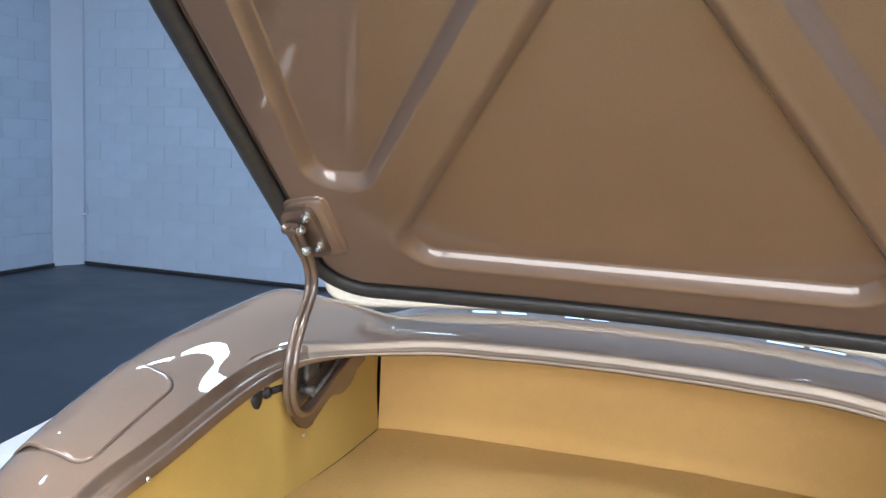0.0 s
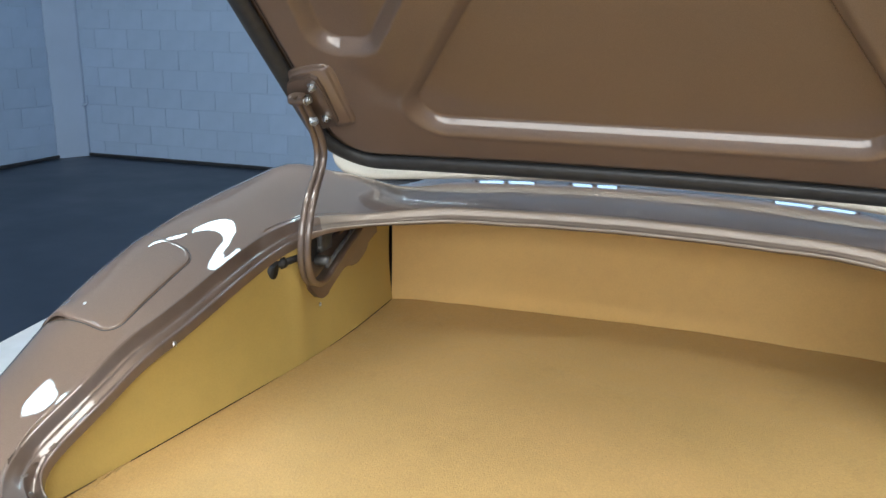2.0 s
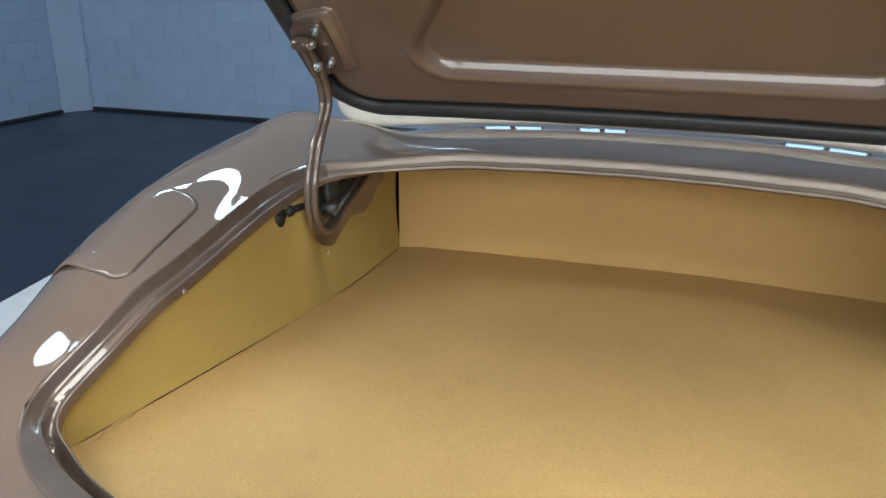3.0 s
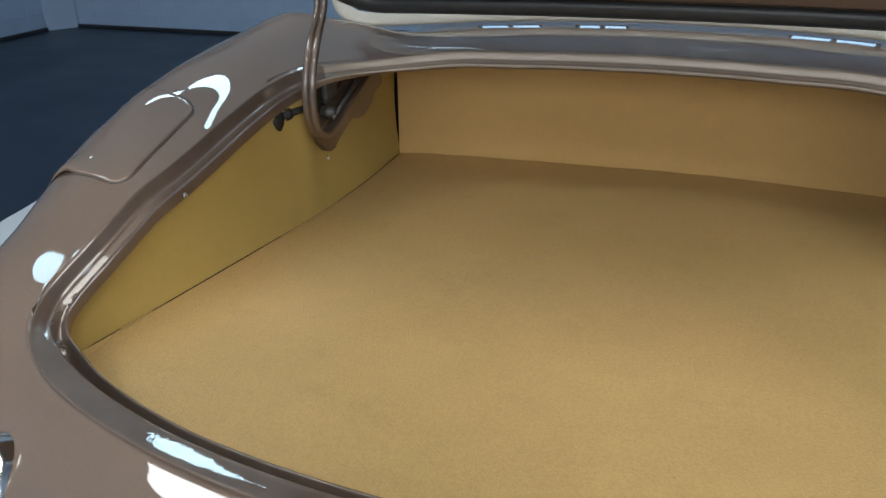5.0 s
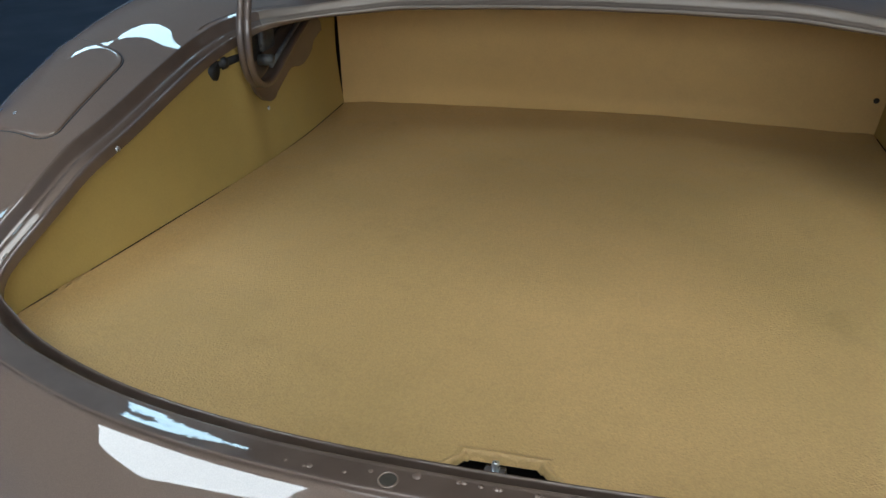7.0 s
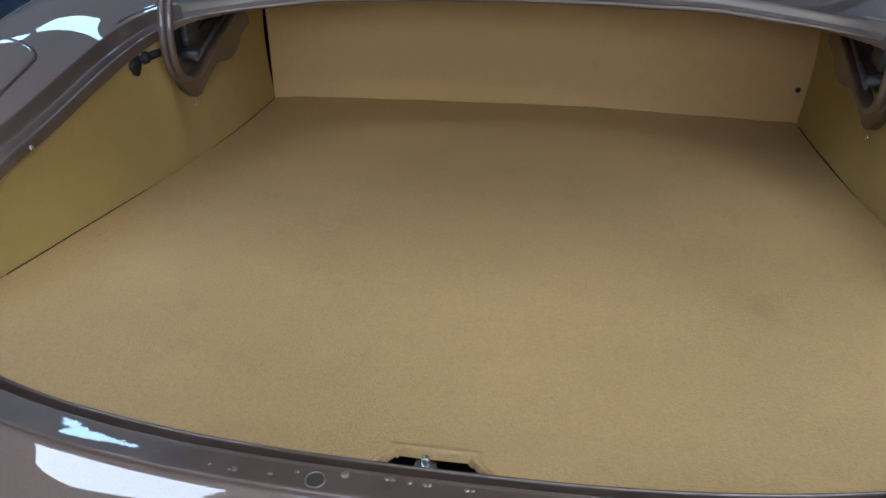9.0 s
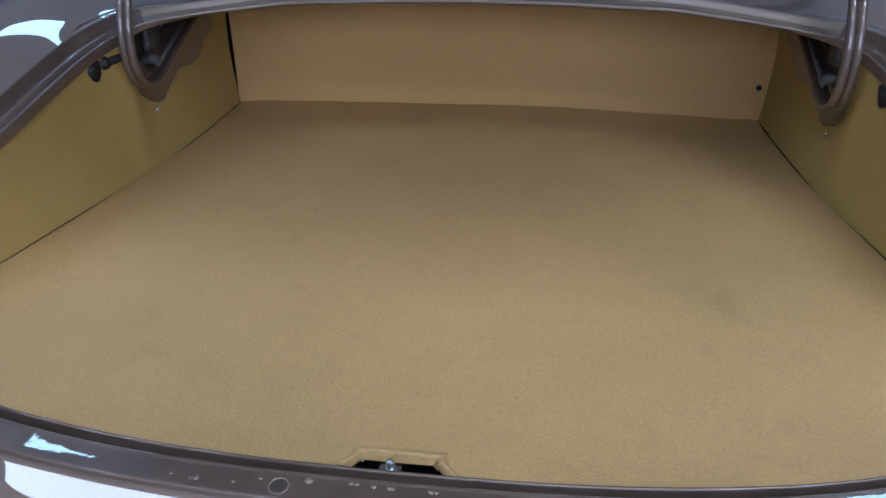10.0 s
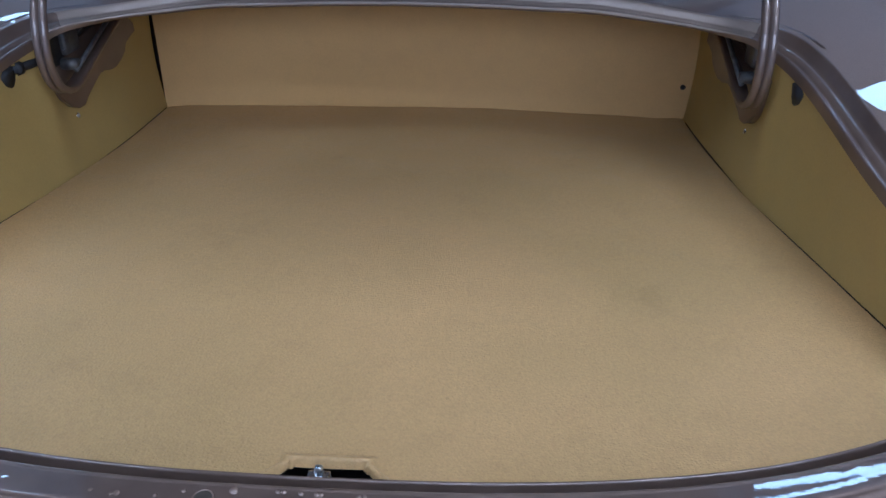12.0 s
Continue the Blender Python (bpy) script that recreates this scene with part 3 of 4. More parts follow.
for s in (-1, 1):
    screw(boards[s], (s * 0.5768, -0.318, 0.796), (-s, 0, 0.1))
screw(boards[-1], (-0.601, -0.732, 0.868), (1, 0, 0.3))
screw(boards[-1], (-0.597, -0.446, 0.912), (1, -0.2, 0.3))
screw(boards[1], (0.600, -0.478, 0.922), (-1, -0.2, 0.3))


def back_panel():
    G = []
    for x in np.linspace(-0.5535, 0.572, 40):
        y = 0.036 * (1 - (x / 0.55) ** 2)
        G.append([(x, y + 0.004 * math.sin(9 * x) * math.sin(math.pi * k), 0.700 + 0.27 * k) for k in np.linspace(0, 1, 10)])
    bm = bmesh.new()
    grid(bm, G)
    bmesh.ops.solidify(bm, geom=list(bm.faces), thickness=-0.006)
    fix_normals(bm)
    ob = part("bulkhead_board", bm, BACK_VINYL, car, "tan vinyl covered bulkhead board", sharp=40)
    # no hole is cut: a black disc paints its shade
    bm = cyl(bmesh.new(), (0.541, 0.002, 0.777), (0.541, -0.003, 0.776), 0.0055, 14)
    part("screw_hole_disc", bm, DARK, ob, "black disc painting a shaded screw hole")
    return ob


back_panel()


def boot_shell():
    """The tub behind the boards, closed below and in front; its black paints the gaps' shade."""
    bm = bmesh.new()
    box(bm, (-0.70, -1.06, 0.60), (0.70, 0.10, 0.655))
    box(bm, (-0.60, 0.062, 0.655), (0.60, 0.10, 0.97))
    part("boot_tub", bm, DARK, car, "boot tub coloured black for the shade in the gaps", smooth=False)


boot_shell()


def mat_floor():
    """The vinyl mat, with a cut-out for the lock at the sill."""
    zf = 0.710
    xs = np.r_[np.linspace(-1, -0.14, 70), np.linspace(-0.137, 0.137, 150), np.linspace(0.14, 1, 70)]
    ys = np.r_[np.linspace(0, 0.86, 90), np.linspace(0.865, 1.0, 110)]
    sx = [-p[0] for p in SIDE_FLOOR]
    sy = [p[1] for p in SIDE_FLOOR]
    order = np.argsort(sy)
    syo, sxo = np.array(sy)[order], np.array(sx)[order]
    # the sill's inner rim as y over x
    sel = [p for p in INNER if p[1] < -0.9]
    sel.sort(key=lambda p: p[0])
    rx, ry = [p[0] for p in sel], [p[1] for p in sel]
    bm = bmesh.new()
    V = {}
    for i, u in enumerate(xs):
        for j, v in enumerate(ys):
            # rows run from the bulkhead to the sill
            yb = 0.036 * (1 - u * u) - 0.003
            y1 = float(np.interp(u * 0.655, rx, ry))
            y = yb + (y1 - yb) * v
            for _ in range(4):
                hw = min(float(np.interp(y, syo, sxo)), 0.672)
                y1 = float(np.interp(u * hw, rx, ry)) - 0.012 * step(0.50, 0.60, abs(u * hw))
                y = yb + (y1 - yb) * v
            edge = -0.0016 + (0.0070 * step(-0.02, -0.25, y) - 0.0012 * step(-0.05, -0.2, y) * step(-0.60, -0.40, y) if u > 0 else 0)
            x = u * (hw + edge)
            flat = step(0.0, 0.06, hw - abs(x))
            z = zf + flat * 0.0035 * noise.noise(Vector((x * 3.2, y * 4.2, 0.3))) + flat * 0.0015 * noise.noise(Vector((x * 11, y * 9, 4)))
            z += 0.006 * math.exp(-((y + 0.40) / 0.10) ** 2) * 0.6
            z -= 0.002 * step(0.012, 0.0, hw - abs(x))
            # the rolled lip round the lock's cut-out
            cx, cy = abs(x - 0.005), y
            d = max((cx - (0.033 + 1.0 * max(0, -1.055 - cy))), cy + 1.055)
            if d < 0:
                continue
            z -= 0.005 * step(0.005, 0.0, d)
            z += 0.0050 * math.exp(-((d - 0.0075) / 0.005) ** 2)
            V[i, j] = bm.verts.new((x, y, z))
    for i in range(len(xs) - 1):
        for j in range(len(ys) - 1):
            k = [(i, j), (i, j + 1), (i + 1, j + 1), (i + 1, j)]
            if all(q in V for q in k):
                bm.faces.new([V[q] for q in k])
    fix_normals(bm)
    for f in bm.faces:
        if f.normal.z < 0:
            f.normal_flip()
    bmesh.ops.solidify(bm, geom=list(bm.faces), thickness=0.004)
    ob = link_mesh("boot_mat", bm, MAT_VINYL)
    ob.data.set_sharp_from_angle(angle=radians(50))
    return tagged(ob, "tan grained vinyl mat lying in the boot", "boot mat")


mat_floor()


# ---- the lid: a frame of ribs in a sloping plane ----
LID_O, LID_A = Vector((0, -0.37, 1.19)), radians(42)
LID_X, LID_S = Vector((1, 0, 0)), Vector((0, -math.cos(LID_A), math.sin(LID_A)))
LID_N = Vector((0, -math.sin(LID_A), -math.cos(LID_A)))      # towards the boot


def lid_pt(u, s, h=0.0):
    return LID_O + LID_X * u + LID_S * s + LID_N * h


def sd_poly(px, py, poly):
    """Signed distance (inside minus) to a polygon, for arrays."""
    d = np.full(px.shape, 1e9)
    sign = np.ones(px.shape)
    n = len(poly)
    for i in range(n):
        a, b = np.array(poly[i]), np.array(poly[(i + 1) % n])
        e = b - a
        wx, wy = px - a[0], py - a[1]
        t = np.clip((wx * e[0] + wy * e[1]) / (e @ e), 0, 1)
        d = np.minimum(d, (wx - e[0] * t) ** 2 + (wy - e[1] * t) ** 2)
        c1, c2, c3 = py >= a[1], py < b[1], e[0] * wy > e[1] * wx
        flip = (c1 & c2 & c3) | (~c1 & ~c2 & ~c3)
        sign = np.where(flip, -sign, sign)
    return sign * np.sqrt(d)


LID_HALF, LID_FRONT, LID_REAR = 0.566, -0.163, 0.70


def lid_outline(grow, n=16):
    """The lid's outline (u, s), with round corners, front wide and back rounded."""
    hw, f, r = LID_HALF + grow, LID_FRONT - grow, LID_REAR + grow
    pts = []
    rad = 0.085 + grow
    for k in range(n + 1):
        a = math.pi * (1 + 0.5 * k / n)
        pts.append((-hw + rad + rad * math.cos(a), f + rad + rad * math.sin(a)))
    for k in range(1, 24):
        u = -1 + 2 * k / 24
        pts.append((u * (hw - rad), f + 0.012 * (1 - u * u)))
    left = [(-p[0], p[1]) for p in pts[:n + 1]][::-1]
    pts += left
    rad = 0.22 + grow
    for k in range(n + 1):
        a = 0.5 * math.pi * k / n
        pts.append((hw - rad + rad * math.cos(a), r - rad + rad * math.sin(a)))
    pts += [(-p[0], p[1]) for p in pts[-(n + 1):]][::-1]
    return pts


def boot_lid():
    lid = new("boot_lid")
    lid.parent = car
    tagged(lid, "bronze boot lid standing open, with pressed ribs inside")
    # inner panel with pressed-in fields
    nu, ns = 480, 370
    u = np.linspace(-LID_HALF, LID_HALF, nu)
    s = np.linspace(LID_FRONT, LID_REAR, ns)
    U, Sg = np.meshgrid(u, s, indexing="ij")
    r1, r2 = 0.042, 0.055
    tri = [(-0.453, 0.177), (-0.430, 0.57), (-0.161, 0.57), (-0.424, 0.177)]
    trap = [(-0.318, -0.004), (0.322, -0.004), (0.020, 0.487), (-0.014, 0.487)]
    H = np.zeros_like(U)
    depth, wid = 0.024, 0.022
    for poly, rr in ((tri, r1), ([(-a, b) for a, b in tri], r1), (trap, r2)):
        d = sd_poly(U, Sg, poly) - rr
        k = np.clip((-d + wid * 0.5) / wid, 0, 1)
        H = np.maximum(H, depth * k ** 1.8)
        H = H - 0.0015 * np.exp(-((d - wid * 0.6) / 0.007) ** 2)
    # the panel's turned-up border
    out = sd_poly(U, Sg, lid_outline(0.0))
    border = 0.010 * step(-0.018, 0.0, out)
    bm = bmesh.new()
    V = {}
    for i in range(nu):
        for j in range(ns):
            if out[i, j] < 0.006:
                V[i, j] = bm.verts.new(lid_pt(U[i, j], Sg[i, j], -H[i, j] - border[i, j]))
    for i in range(nu - 1):
        for j in range(ns - 1):
            q = [(i, j), (i + 1, j), (i + 1, j + 1), (i, j + 1)]
            if all(k in V for k in q):
                bm.faces.new([V[k] for k in q])
    bm.normal_update()
    for f in bm.faces:
        if f.normal.dot(LID_N) < 0:
            f.normal_flip()
    part("inner_panel", bm, INNER_PAINT, lid, "bronze inner panel with diagonal pressed ribs")
    # outer skin, domed, closing the lid above
    ol = lid_outline(0.030)
    c = Vector((0, 0.27))
    rows = []
    for k in (1.0, 1.0, 0.985, 0.94, 0.8, 0.55, 0.25, 0.02):
        h = {1.0: -0.018, 0.985: -0.030, 0.94: -0.036}.get(k, -0.036 - 0.035 * (1 - k))
        rows.append([lid_pt(c.x + (p[0] - c.x) * k, c.y + (p[1] - c.y) * k, h) for p in ol])
    rows[0] = [lid_pt(c.x + (p[0] - c.x) * 0.97, c.y + (p[1] - c.y) * 0.97, -0.016) for p in ol]
    bm = bmesh.new()
    Vg = grid(bm, rows, closed_v=True)
    bm.faces.new(Vg[-1])
    fix_normals(bm)
    part("outer_skin", bm, PAINT, lid, "smooth bronze outer skin")
    # rubber seal round the border
    path = [lid_pt(a, b, -0.002) for a, b in lid_outline(0.016)]
    sec = [(0.017 * math.cos(t), 0.012 * math.sin(t)) for t in np.linspace(0, 2 * math.pi, 14, endpoint=False)]
    bm = sweep(bmesh.new(), path, sec, up=LID_N, closed=True)
    fix_normals(bm)
    part("seal", bm, RUBBER, lid, "dark grey rubber seal")
    return lid


lid = boot_lid()


# ---- hinges ----
ARM_X = 0.553
ARM = [(-0.428, 1.208), (-0.403, 1.182), (-0.377, 1.155), (-0.357, 1.127), (-0.349, 1.098), (-0.358, 1.068), (-0.383, 1.036), (-0.405, 0.998), (-0.418, 0.955), (-0.420, 0.91), (-0.405, 0.876), (-0.375, 0.860), (-0.338, 0.864), (-0.30, 0.880), (-0.25, 0.900), (-0.20, 0.918), (-0.15, 0.936)]


def hexbolt(parent, at, axis, r=0.0064, h=0.006):
    at, axis = Vector(at), Vector(axis).normalized()
    bm = bmesh.new()
    cyl(bm, at, at + axis * 0.0018, r * 1.35, 20)
    cyl(bm, at + axis * 0.0018, at + axis * (0.0018 + h), r, 6)
    cyl(bm, at + axis * (0.0018 + h), at + axis * (0.0045 + h), r * 0.55, 14)
    bmesh.ops.bevel(bm, geom=list(bm.edges), offset=0.0006, segments=1, affect="EDGES")
    part("bolt", bm, ZINC, parent, "bright zinc plated bolt", smooth=False)


def hinge(side):
    root = new("hinge")
    root.parent = car
    tagged(root, "painted gooseneck boot hinge with bright bolts")
    p = spline([(side * ARM_X, y, z) for y, z in ARM], 100)
    # two round ribs with a groove between, on the face that looks back
    c, r = 0.0068, 0.0064
    sec = [(-c + r * math.cos(radians(a)), r * math.sin(radians(a))) for a in np.linspace(250, 25, 9)]
    sec += [(0.0, 0.0005)]
    sec += [(c + r * math.cos(radians(a)), r * math.sin(radians(a))) for a in np.linspace(155, -70, 9)]
    G, n = [], len(p)
    for i in range(n):
        t = Vector(p[min(i + 1, n - 1)] - p[max(i - 1, 0)]).normalized()
        nr = Vector((1, 0, 0)).cross(t).normalized()
        G.append((Vector(p[i]), nr))
    sgn = 1 if G[45][1].y < 0 else -1
    slim = lambda i: 1.0 - 0.12 * math.exp(-((i - 27) / 4.0) ** 2)
    rows = [[q + Vector((a * slim(i), 0, 0)) + nr * (sgn * b) for a, b in sec] for i, (q, nr) in enumerate(G)]
    bm = bmesh.new()
    V = grid(bm, rows, closed_v=True)
    bm.faces.new(V[0])
    bm.faces.new(V[-1][::-1])
    fix_normals(bm)
    part("arm", bm, ROUGH, root, "bronze painted curved arm with a groove along it", sharp=60)
    # rolled knuckle at the arm's head
    bm = bmesh.new()
    q = Vector((side * ARM_X, -0.420, 1.200))
    prof = [(-0.020, 0.0085), (-0.0165, 0.0098), (-0.012, 0.0085), (-0.0085, 0.0098), (-0.003, 0.0085), (0.001, 0.0098), (0.006, 0.0085), (0.012, 0.0085)]
    rows = [[q + Vector((-side * d, rr * math.cos(a), rr * math.sin(a))) for a in np.linspace(0, 2 * math.pi, 20, endpoint=False)] for d, rr in prof]
    V = grid(bm, rows, closed_v=True)
    bm.faces.new(V[0])
    bm.faces.new(V[-1][::-1])
    fix_normals(bm)
    part("knuckle", bm, ROUGH, root, "ribbed knuckle at the head of the arm")
    # plate on the lid
    pl = [(-0.589, 0.026), (-0.574, 0.064), (-0.569, 0.073), (-0.558, 0.082), (-0.520, 0.090), (-0.511, 0.084), (-0.509, 0.060), (-0.514, -0.030), (-0.520, -0.044), (-0.551, -0.056), (-0.578, -0.02)]
    bm = prism(bmesh.new(), [lid_pt(-side * a, b, 0.016) for a, b in pl], [lid_pt(-side * a, b, 0.002) for a, b in pl])
    bmesh.ops.bevel(bm, geom=[e for e in bm.edges if abs((e.verts[0].co - e.verts[1].co).normalized().dot(LID_N)) < 0.5], offset=0.0025, segments=3, affect="EDGES")
    part("lid_plate", bm, ROUGH, root, "bronze hinge plate on the lid", sharp=35)
    # pressed pad under it
    pad = [(-0.572, 0.078), (-0.545, 0.094), (-0.513, 0.103), (-0.492, 0.105), (-0.486, 0.095), (-0.490, -0.036), (-0.500, -0.052), (-0.56, -0.064)]
    mid = Vector((-0.53, 0.03))
    bm = prism(bmesh.new(), [lid_pt(-side * a, b, 0.008) for a, b in pad], [lid_pt(-side * (mid.x + (a - mid.x) * 1.18), mid.y + (b - mid.y) * 1.07, -0.004) for a, b in pad])
    bmesh.ops.bevel(bm, geom=[e for e in bm.edges], offset=0.0045, segments=3, affect="EDGES")
    part("mounting_pad", bm, PAINT, root, sharp=60)
    for a, b in ((-0.525, 0.068), (-0.531, -0.018)):
        hexbolt(root, lid_pt(-side * a, b, 0.016), LID_N)
    hexbolt(root, q + Vector((-side * 0.012, 0, 0)), (-side, -0.35, 0.1), 0.0070)
    hexbolt(root, (side * (ARM_X - 0.010), -0.393, 1.162), (-side, -0.55, 0.1), 0.0068)
    # web plate that carries the arm, against the side board
    prof = [(-0.398, 0.905), (-0.386, 0.872), (-0.362, 0.838), (-0.335, 0.816), (-0.312, 0.807), (-0.296, 0.808), (-0.284, 0.818), (-0.236, 0.848), (-0.222, 0.850), (-0.205, 0.846), (-0.186, 0.847), (-0.168, 0.855), (-0.152, 0.866), (-0.143, 0.880), (-0.120, 0.888), (-0.098, 0.893), (-0.10, 0.912), (-0.14, 0.940), (-0.20, 0.938), (-0.26, 0.925), (-0.345, 0.900), (-0.385, 0.910)]
    lean = lambda y: 0.024 * step(-0.33, -0.12, y)
    bm = prism(bmesh.new(), [(side * (0.586 - lean(y)), y, z) for y, z in prof], [(side * (0.572 - lean(y)), y, z) for y, z in prof])
    bmesh.ops.bevel(bm, geom=[e for e in bm.edges if e.calc_length() > 0.008], offset=0.002, segments=2, affect="EDGES")
    part("web_plate", bm, ROUGH, root, "bronze painted hinge web plate", sharp=30)
    bm = cyl(bmesh.new(), (side * 0.548, -0.345, 0.884), (side * 0.556, -0.125, 0.955), 0.0042, 12)
    part("link_rod", bm, STEEL, root, "greasy steel link rod")
    bm = cyl(bmesh.new(), (side * 0.566, -0.34, 0.915), (side * 0.570, -0.16, 0.968), 0.0030, 12)
    part("link_rod", bm, STEEL, root, "greasy steel link rod")
    bm = dome(cyl(bmesh.new(), (side * 0.580, -0.338, 0.893), (side * 0.546, -0.338, 0.893), 0.010, 18), (side * 0.546, -0.338, 0.893), (-side, 0, 0), 0.006, 0.002)
    part("pivot", bm, STEEL, root, "grey pivot pin")
    bm = box(bmesh.new(), (min(side * 0.562, side * 0.582), -0.335, 0.905), (max(side * 0.562, side * 0.582), -0.285, 0.945), 0.006)
    part("spring_cup", bm, STEEL, root, "grey spring cup")
    bm = box(bmesh.new(), (min(side * 0.572, side * 0.578), -0.385, 0.89), (max(side * 0.572, side * 0.578), -0.20, 0.965), 0.004)
    part("backing_plate", bm, DARK, root, "dark backing plate", smooth=False)
    stop = [(-0.462, 0.915), (-0.452, 0.898), (-0.440, 0.893), (-0.430, 0.903), (-0.424, 0.918), (-0.385, 0.910), (-0.36, 0.912), (-0.36, 0.924), (-0.40, 0.922), (-0.425, 0.924), (-0.435, 0.929), (-0.45, 0.926)]
    bm = prism(bmesh.new(), [(side * 0.606, y - 0.02, z - 0.006) for y, z in stop], [(side * 0.589, y - 0.02, z - 0.006) for y, z in stop])
    bmesh.ops.bevel(bm, geom=[e for e in bm.edges if e.calc_length() > 0.006], offset=0.002, segments=2, affect="EDGES")
    stop = part("rubber_stop", bm, DARK, root, "black rubber stop")
    if side < 0:
        bm = cyl(bmesh.new(), (-0.592, -0.450, 0.912), (-0.570, -0.375, 0.915), 0.0072, 14)
        cyl(bm, (-0.5905, -0.4445, 0.9123), (-0.5870, -0.4345, 0.9127), 0.0105, 16)
        part("stem", bm, DARK, stop)
    return root


for s in (-1, 1):
    hinge(s)


# ---- things on the bodywork ----
from mathutils.bvhtree import BVHTree
_dg = bmesh.new()
_dg.from_mesh(shell.data)
SKIN = BVHTree.FromBMesh(_dg)
_dg.free()


def skin_z(x, y):
    hit = SKIN.ray_cast(Vector((x, y, 2.0)), Vector((0, 0, -1)))
    return (hit[0].z, hit[1]) if hit[0] else (0.9, Vector((0, 0, 1)))


def fuel_flap():
    root = new("fuel_flap")
    root.parent = car
    tagged(root, "bronze fuel filler flap on the rear wing")
    x0, x1, y0, y1, rad = -0.835, -0.676, -0.765, -0.556, 0.028

    def skew(x, y):
        return x, y - 0.10 * (x + 0.75)

    def rr(grow, n=8):
        out = []
        for cx, cy, a0 in ((x1, y1, 0), (x0, y1, 90), (x0, y0, 180), (x1, y0, 270)):
            sx, sy = (-1 if cx == x1 else 1), (-1 if cy == y1 else 1)
            for k in range(n + 1):
                a = radians(a0 + 90 * k / n)
                out.append(skew(cx + sx * rad + (rad + grow) * math.cos(a), cy + sy * rad + (rad + grow) * math.sin(a)))
        dense = []
        m = len(out)
        for i in range(m):
            a, b = np.array(out[i]), np.array(out[(i + 1) % m])
            k = max(1, int(np.linalg.norm(b - a) / 0.012))
            dense += [tuple(a + (b - a) * t / k) for t in range(k)]
        return dense
    base = rr(0.0)
    c = np.mean(base, axis=0)
    rows = []
    for k, h in ((1.0, -0.002), (1.0, 0.0012), (0.994, 0.0022), (0.98, 0.0027), (0.93, 0.0028), (0.8, 0.0028), (0.6, 0.0028), (0.4, 0.0028), (0.2, 0.0028), (0.02, 0.0028)):
        row = []
        for p in base:
            q = c + (np.array(p) - c) * k
            z, nn = skin_z(q[0], q[1])
            lift = 0.009 * math.exp(-((q[0] + 0.785) / 0.022) ** 2) * step(-0.725, -0.757, q[1] + 0.10 * (q[0] + 0.75))
            row.append((q[0], q[1], z + h + lift))
        rows.append(row)
    bm = bmesh.new()
    V = grid(bm, rows, closed_v=True)
    bm.faces.new(V[-1])
    fix_normals(bm)
    part("flap_panel", bm, PAINT, root)
    # a black ring added for the shade in the gap round the flap
    path = []
    for p in rr(0.0016):
        z, nn = skin_z(*p)
        path.append((p[0], p[1], z - 0.0002))
    bm = sweep(bmesh.new(), path, ring(0.0010, 6), closed=True)
    fix_normals(bm)
    part("shut_line_shade", bm, RUBBER, root, "thin black ring painting the shade in the flap's shut line")
    z, nn = skin_z(-0.752, -0.735)
    part("pin", dome(bmesh.new(), (-0.752, -0.737, z + 0.0027), nn, 0.003, 0.0015), ZINC, root, "small bright pin")


fuel_flap()


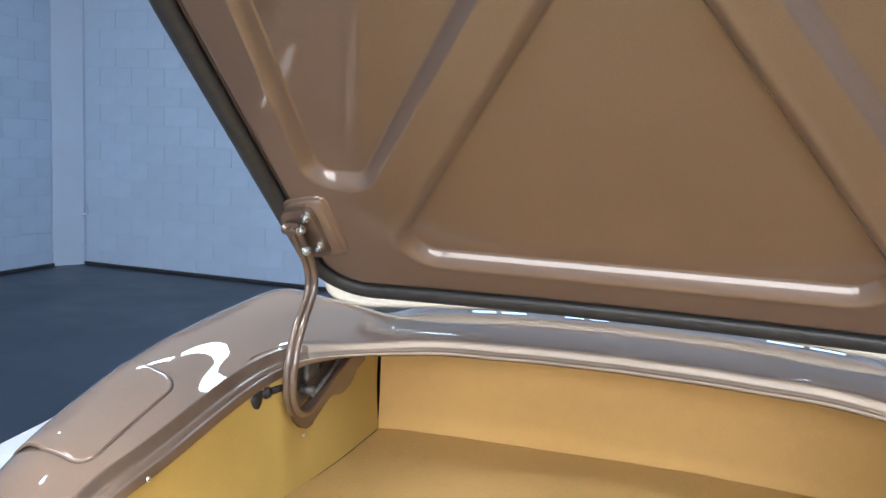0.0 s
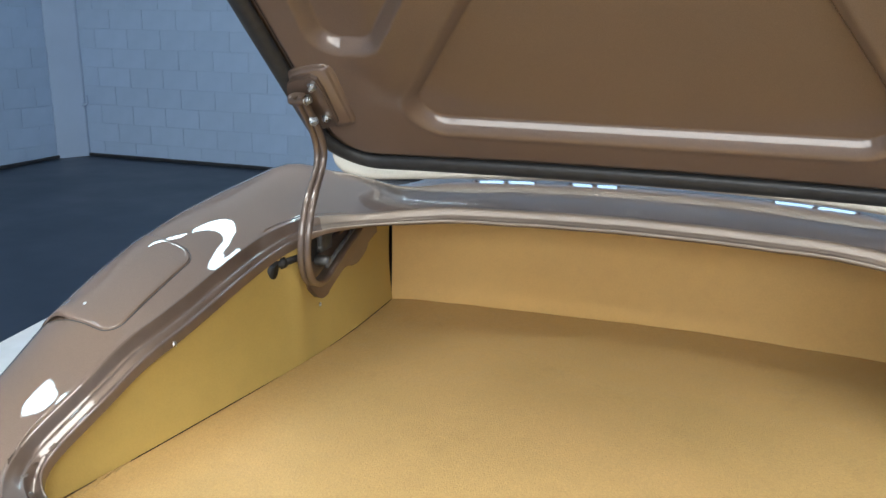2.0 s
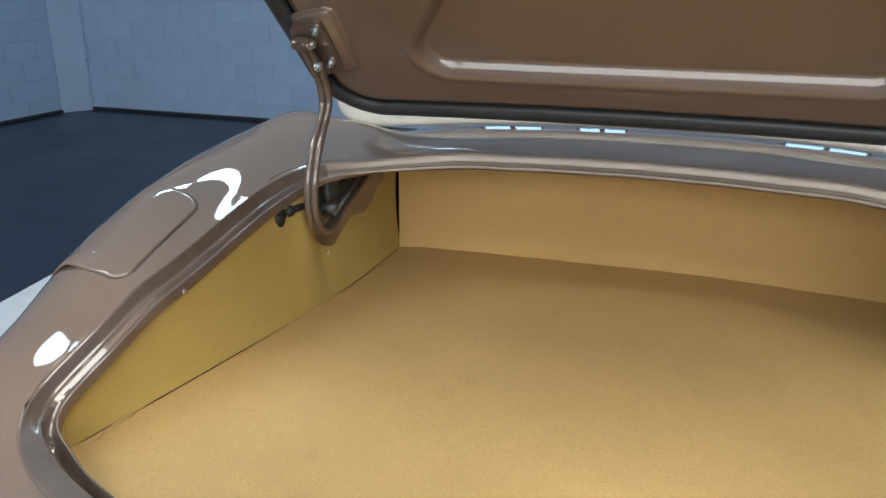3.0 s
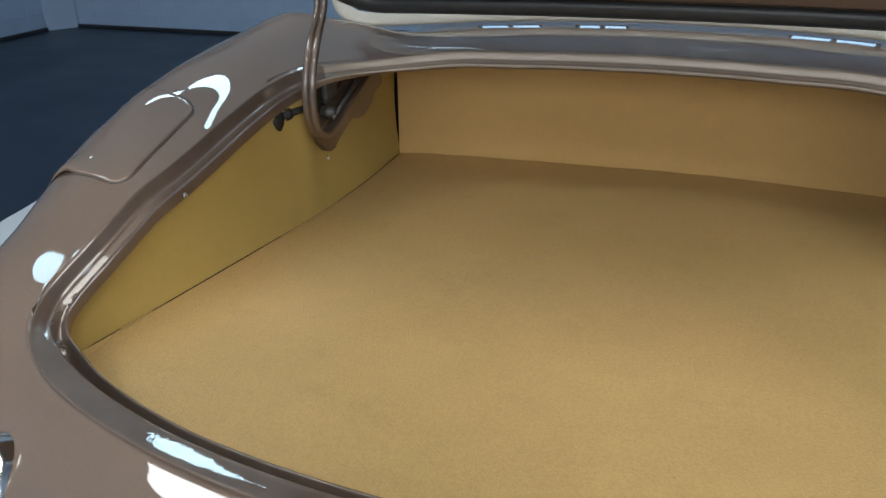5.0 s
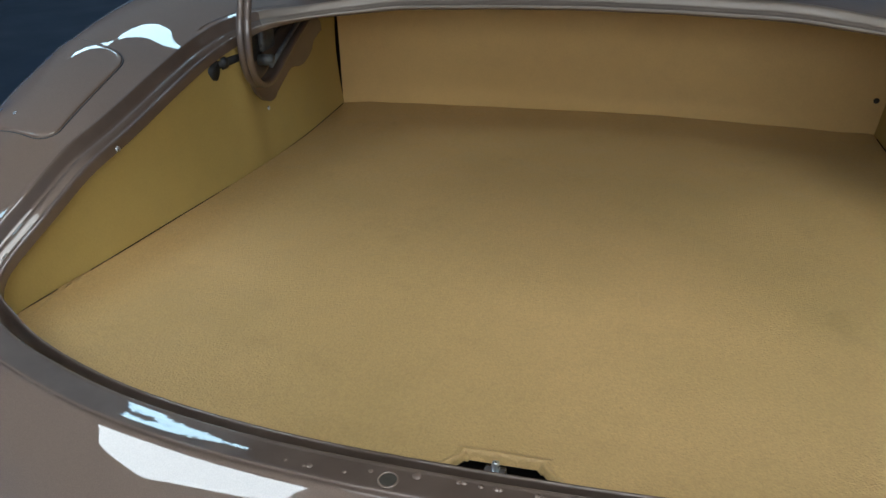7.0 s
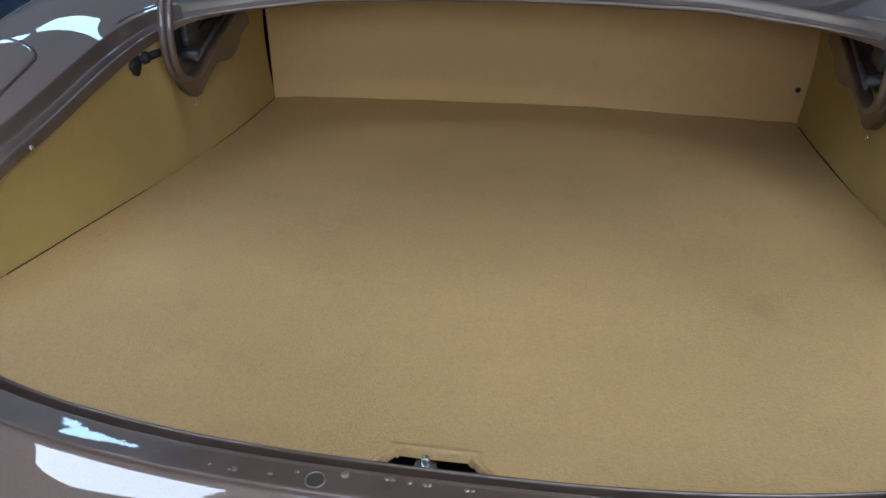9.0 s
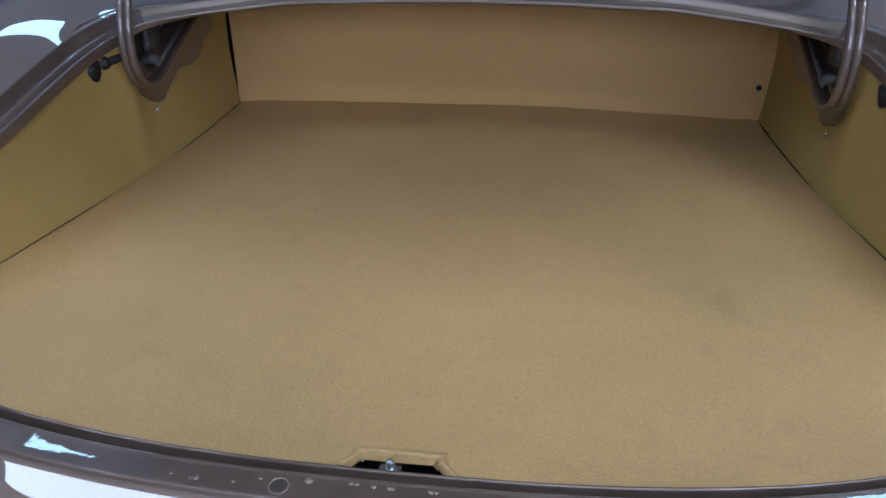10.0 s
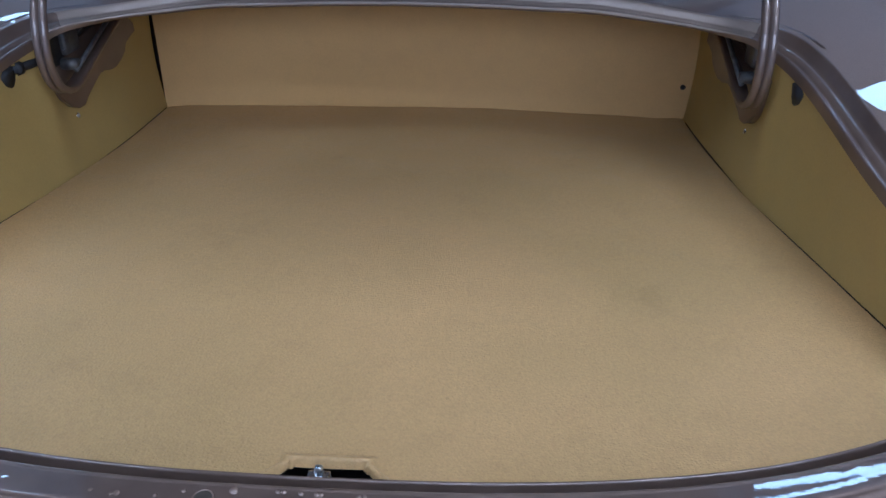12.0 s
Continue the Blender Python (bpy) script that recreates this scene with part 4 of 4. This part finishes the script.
def rail_details():
    # marks on the sill's rail: a plug hole, little weld pimples and the corner seams
    top = lambda x, y: 0.7436 + 0.055 * (y + 1.144 - 0.06 * (x / 0.4) ** 2)
    for x, y, r in ((-0.061, -1.121, 0.0045), (-0.023, -1.120, 0.0028), (-0.018, -1.120, 0.0028), (-0.003, -1.121, 0.0028), (0.011, -1.121, 0.003), (0.014, -1.121, 0.003), (0.047, -1.121, 0.003), (0.052, -1.121, 0.0025),
                    (-0.104, -1.124, 0.0025), (-0.127, -1.130, 0.0025), (-0.161, -1.130, 0.0035), (-0.166, -1.131, 0.0025), (-0.185, -1.128, 0.0028), (-0.51, -1.062, 0.0035)):
        b = bmesh.new()
        dome(b, (x, y, top(x, y) - 0.0005), (0, 0, 1), r, r * 0.55)
        part("weld_pimple", b, PAINT, car)
    # the hole, a disc on the uncut rail with shade as its colour, and a rolled rim
    hx, hy = -0.085, -1.1315
    hz = top(hx, hy)
    b = bmesh.new()
    cyl(b, (hx, hy, hz - 0.004), (hx, hy, hz + 0.0012), 0.0084, 28)
    part("plug_hole_disc", b, HOLE_SHADE, car, "brown disc painting a shaded hole on the sill rail", smooth=False)
    b = bmesh.new()
    sec = [(math.cos(t) * 0.0012, math.sin(t) * 0.0012) for t in np.linspace(0, 2 * math.pi, 8, endpoint=False)]
    path = [(hx + 0.0088 * math.cos(t), hy + 0.0088 * math.sin(t), hz + 0.0008 + 0.055 * 0.0088 * math.sin(t)) for t in np.linspace(0, 2 * math.pi, 28, endpoint=False)]
    sweep(b, path, sec, closed=True)
    fix_normals(b)
    part("hole_rim", b, PAINT, car)

    # lumpy weld in the left corner of the channel, and a seam across the rail
    rnd = random.Random(4)
    spots = [q for row in GUT for q in (row[8], row[9], row[10]) if q[0] < -0.55 and -1.0 < q[1] < -0.86]
    for q in rnd.sample(spots, min(len(spots), 18)):
        at = (q[0] + rnd.uniform(-0.003, 0.003), q[1] + rnd.uniform(-0.003, 0.003), q[2] - 0.001)
        b = dome(bmesh.new(), at, (rnd.uniform(-0.2, 0.7), rnd.uniform(-0.6, 0.2), 1), rnd.uniform(0.003, 0.006), rnd.uniform(0.0004, 0.0011), 10, 3)
        part("weld_pimple", b, ROUGH, car)
    b = cyl(bmesh.new(), (-0.648, -1.000, 0.764), (-0.618, -0.985, 0.759), 0.0016, 8)
    part("rail_seam", b, ROUGH, car)


rail_details()


def striker():
    root = new("lock_striker")
    root.parent = car
    tagged(root, "zinc plated lock striker in the mat's cut-out")
    bm = bmesh.new()
    box(bm, (-0.009, -1.085, 0.69), (0.012, -1.071, 0.724), 0.002)
    part("striker_base", bm, ZINC, root, smooth=False)
    bm = bmesh.new()
    box(bm, (-0.002, -1.081, 0.722), (0.006, -1.073, 0.734), 0.003)
    part("striker_tongue", bm, ZINC, root, smooth=False)


striker()


def rear_window():
    root = new("rear_window")
    root.parent = car
    tagged(root, "rear window in a cream rubber surround")
    halfp = [(0, -0.060, 1.040), (-0.18, -0.068, 1.038), (-0.34, -0.085, 1.033), (-0.48, -0.108, 1.025), (-0.56, -0.120, 1.022), (-0.61, -0.118, 1.030), (-0.64, -0.095, 1.052), (-0.652, -0.055, 1.09), (-0.65, 0.02, 1.16), (-0.635, 0.12, 1.25), (-0.60, 0.20, 1.32), (-0.52, 0.235, 1.345), (-0.3, 0.255, 1.36), (0, 0.262, 1.365)]
    p = spline(halfp, 110)
    p = p + [0, 0.008, 0.004]
    full = np.vstack([p, (p * [-1, 1, 1])[-2:0:-1]])
    sec = [(0.016 * math.cos(t), 0.009 * math.sin(t)) for t in np.linspace(0, 2 * math.pi, 16, endpoint=False)]
    bm = sweep(bmesh.new(), full, sec, up=(0, -0.62, 0.78), closed=True)
    fix_normals(bm)
    part("surround", bm, SURROUND, root, "cream rubber window surround")
    bm = bmesh.new()
    rows = []
    c = full.mean(0) + np.array([0, -0.06, 0.07])
    for k in (1.0, 0.8, 0.55, 0.3, 0.02):
        rows.append([c + (q - c) * k for q in full])
    V = grid(bm, rows, closed_v=True)
    bm.faces.new(V[-1])
    fix_normals(bm)
    bmesh.ops.solidify(bm, geom=list(bm.faces), thickness=0.004)
    part("pane", bm, GLASS, root, "clear window glass").visible_shadow = False


rear_window()


def tail_lamp(side):
    root = new("tail_lamp")
    root.parent = car
    tagged(root, "tail lamp in a dark rimmed chrome bezel")
    c, ax = Vector((side * 0.628, -1.136, 0.648)), Vector((side * 0.32, -0.85, 0.40)).normalized()
    q = ax.to_track_quat("Z", "Y")

    def loop(rx, ry, d, n=40):
        return [c + q @ Vector((rx * math.cos(2 * math.pi * k / n), ry * math.sin(2 * math.pi * k / n), d)) for k in range(n)]
    bm = bmesh.new()
    grid(bm, [loop(0.050, 0.075, -0.05), loop(0.052, 0.077, 0.0), loop(0.050, 0.075, 0.010), loop(0.046, 0.071, 0.013), loop(0.042, 0.067, 0.008)], closed_v=True)
    fix_normals(bm)
    part("bezel", bm, CHROME, root, "chrome bezel")
    bm = bmesh.new()
    V = grid(bm, [loop(0.042, 0.067, 0.008), loop(0.038, 0.060, 0.02), loop(0.026, 0.042, 0.03), loop(0.01, 0.016, 0.035)], closed_v=True)
    bm.faces.new(V[-1])
    fix_normals(bm)
    part("lens", bm, LENS, root, "red lens")


for s in (-1, 1):
    tail_lamp(s)


def wheel(side):
    root = new("wheel")
    root.parent = car
    tagged(root, "rear wheel under the wing")
    x0 = side * 0.70
    c = Vector((x0, -0.35, 0.33))
    prof = [(0.20, -0.085), (0.27, -0.092), (0.315, -0.08), (0.33, -0.05), (0.33, 0.05), (0.315, 0.08), (0.27, 0.092), (0.20, 0.085)]
    G = [[c + Vector((b, r * math.cos(t), r * math.sin(t))) for r, b in prof] for t in np.linspace(0, 2 * math.pi, 48, endpoint=False)]
    bm = bmesh.new()
    grid(bm, G, closed_u=True, closed_v=True)
    fix_normals(bm)
    part("tyre", bm, RUBBER, root)
    bm = cyl(bmesh.new(), c + Vector((-0.06, 0, 0)), c + Vector((0.06, 0, 0)), 0.203, 40)
    part("rim", bm, CHROME, root)


for s in (-1, 1):
    wheel(s)


# ---- the walls' blocks ----
def block_mesh(w, d, h, name):
    bm = box(bmesh.new(), (0, 0, 0), (w, d, h), 0.0026, 1)
    me = bpy.data.meshes.new(name)
    bm.to_mesh(me)
    bm.free()
    me.materials.append(WALL_M)
    return me


def lay_blocks():
    r = ROOM
    bh, bw, j, d = 0.1855, 0.385, 0.005, 0.003
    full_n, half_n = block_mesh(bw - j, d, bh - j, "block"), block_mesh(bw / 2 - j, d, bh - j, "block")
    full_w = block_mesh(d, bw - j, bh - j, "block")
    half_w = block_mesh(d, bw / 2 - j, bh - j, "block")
    x_a = r["x0"] + 0.153
    for row in range(16):
        z = -0.0255 + row * bh
        x = x_a
        first = row % 2 == 0
        while x < -2.6:
            me, w = (half_n, bw / 2) if first else (full_n, bw)
            first = False
            ob = new("block", me)
            ob.location = (x, r["y1"] - d + random.uniform(-0.001, 0.001), z + 0.003)
            ob.parent = wall_n
            x += w
        y = r["y1"] - 0.294
        first = row % 2 == 1
        while y > 3.1:
            me, w = (half_w, bw / 2) if first else (full_w, bw)
            first = False
            y -= w
            ob = new("block", me)
            ob.location = (r["x0"] + random.uniform(-0.001, 0.001), y, z + 0.003)
            ob.parent = wall_w


lay_blocks()
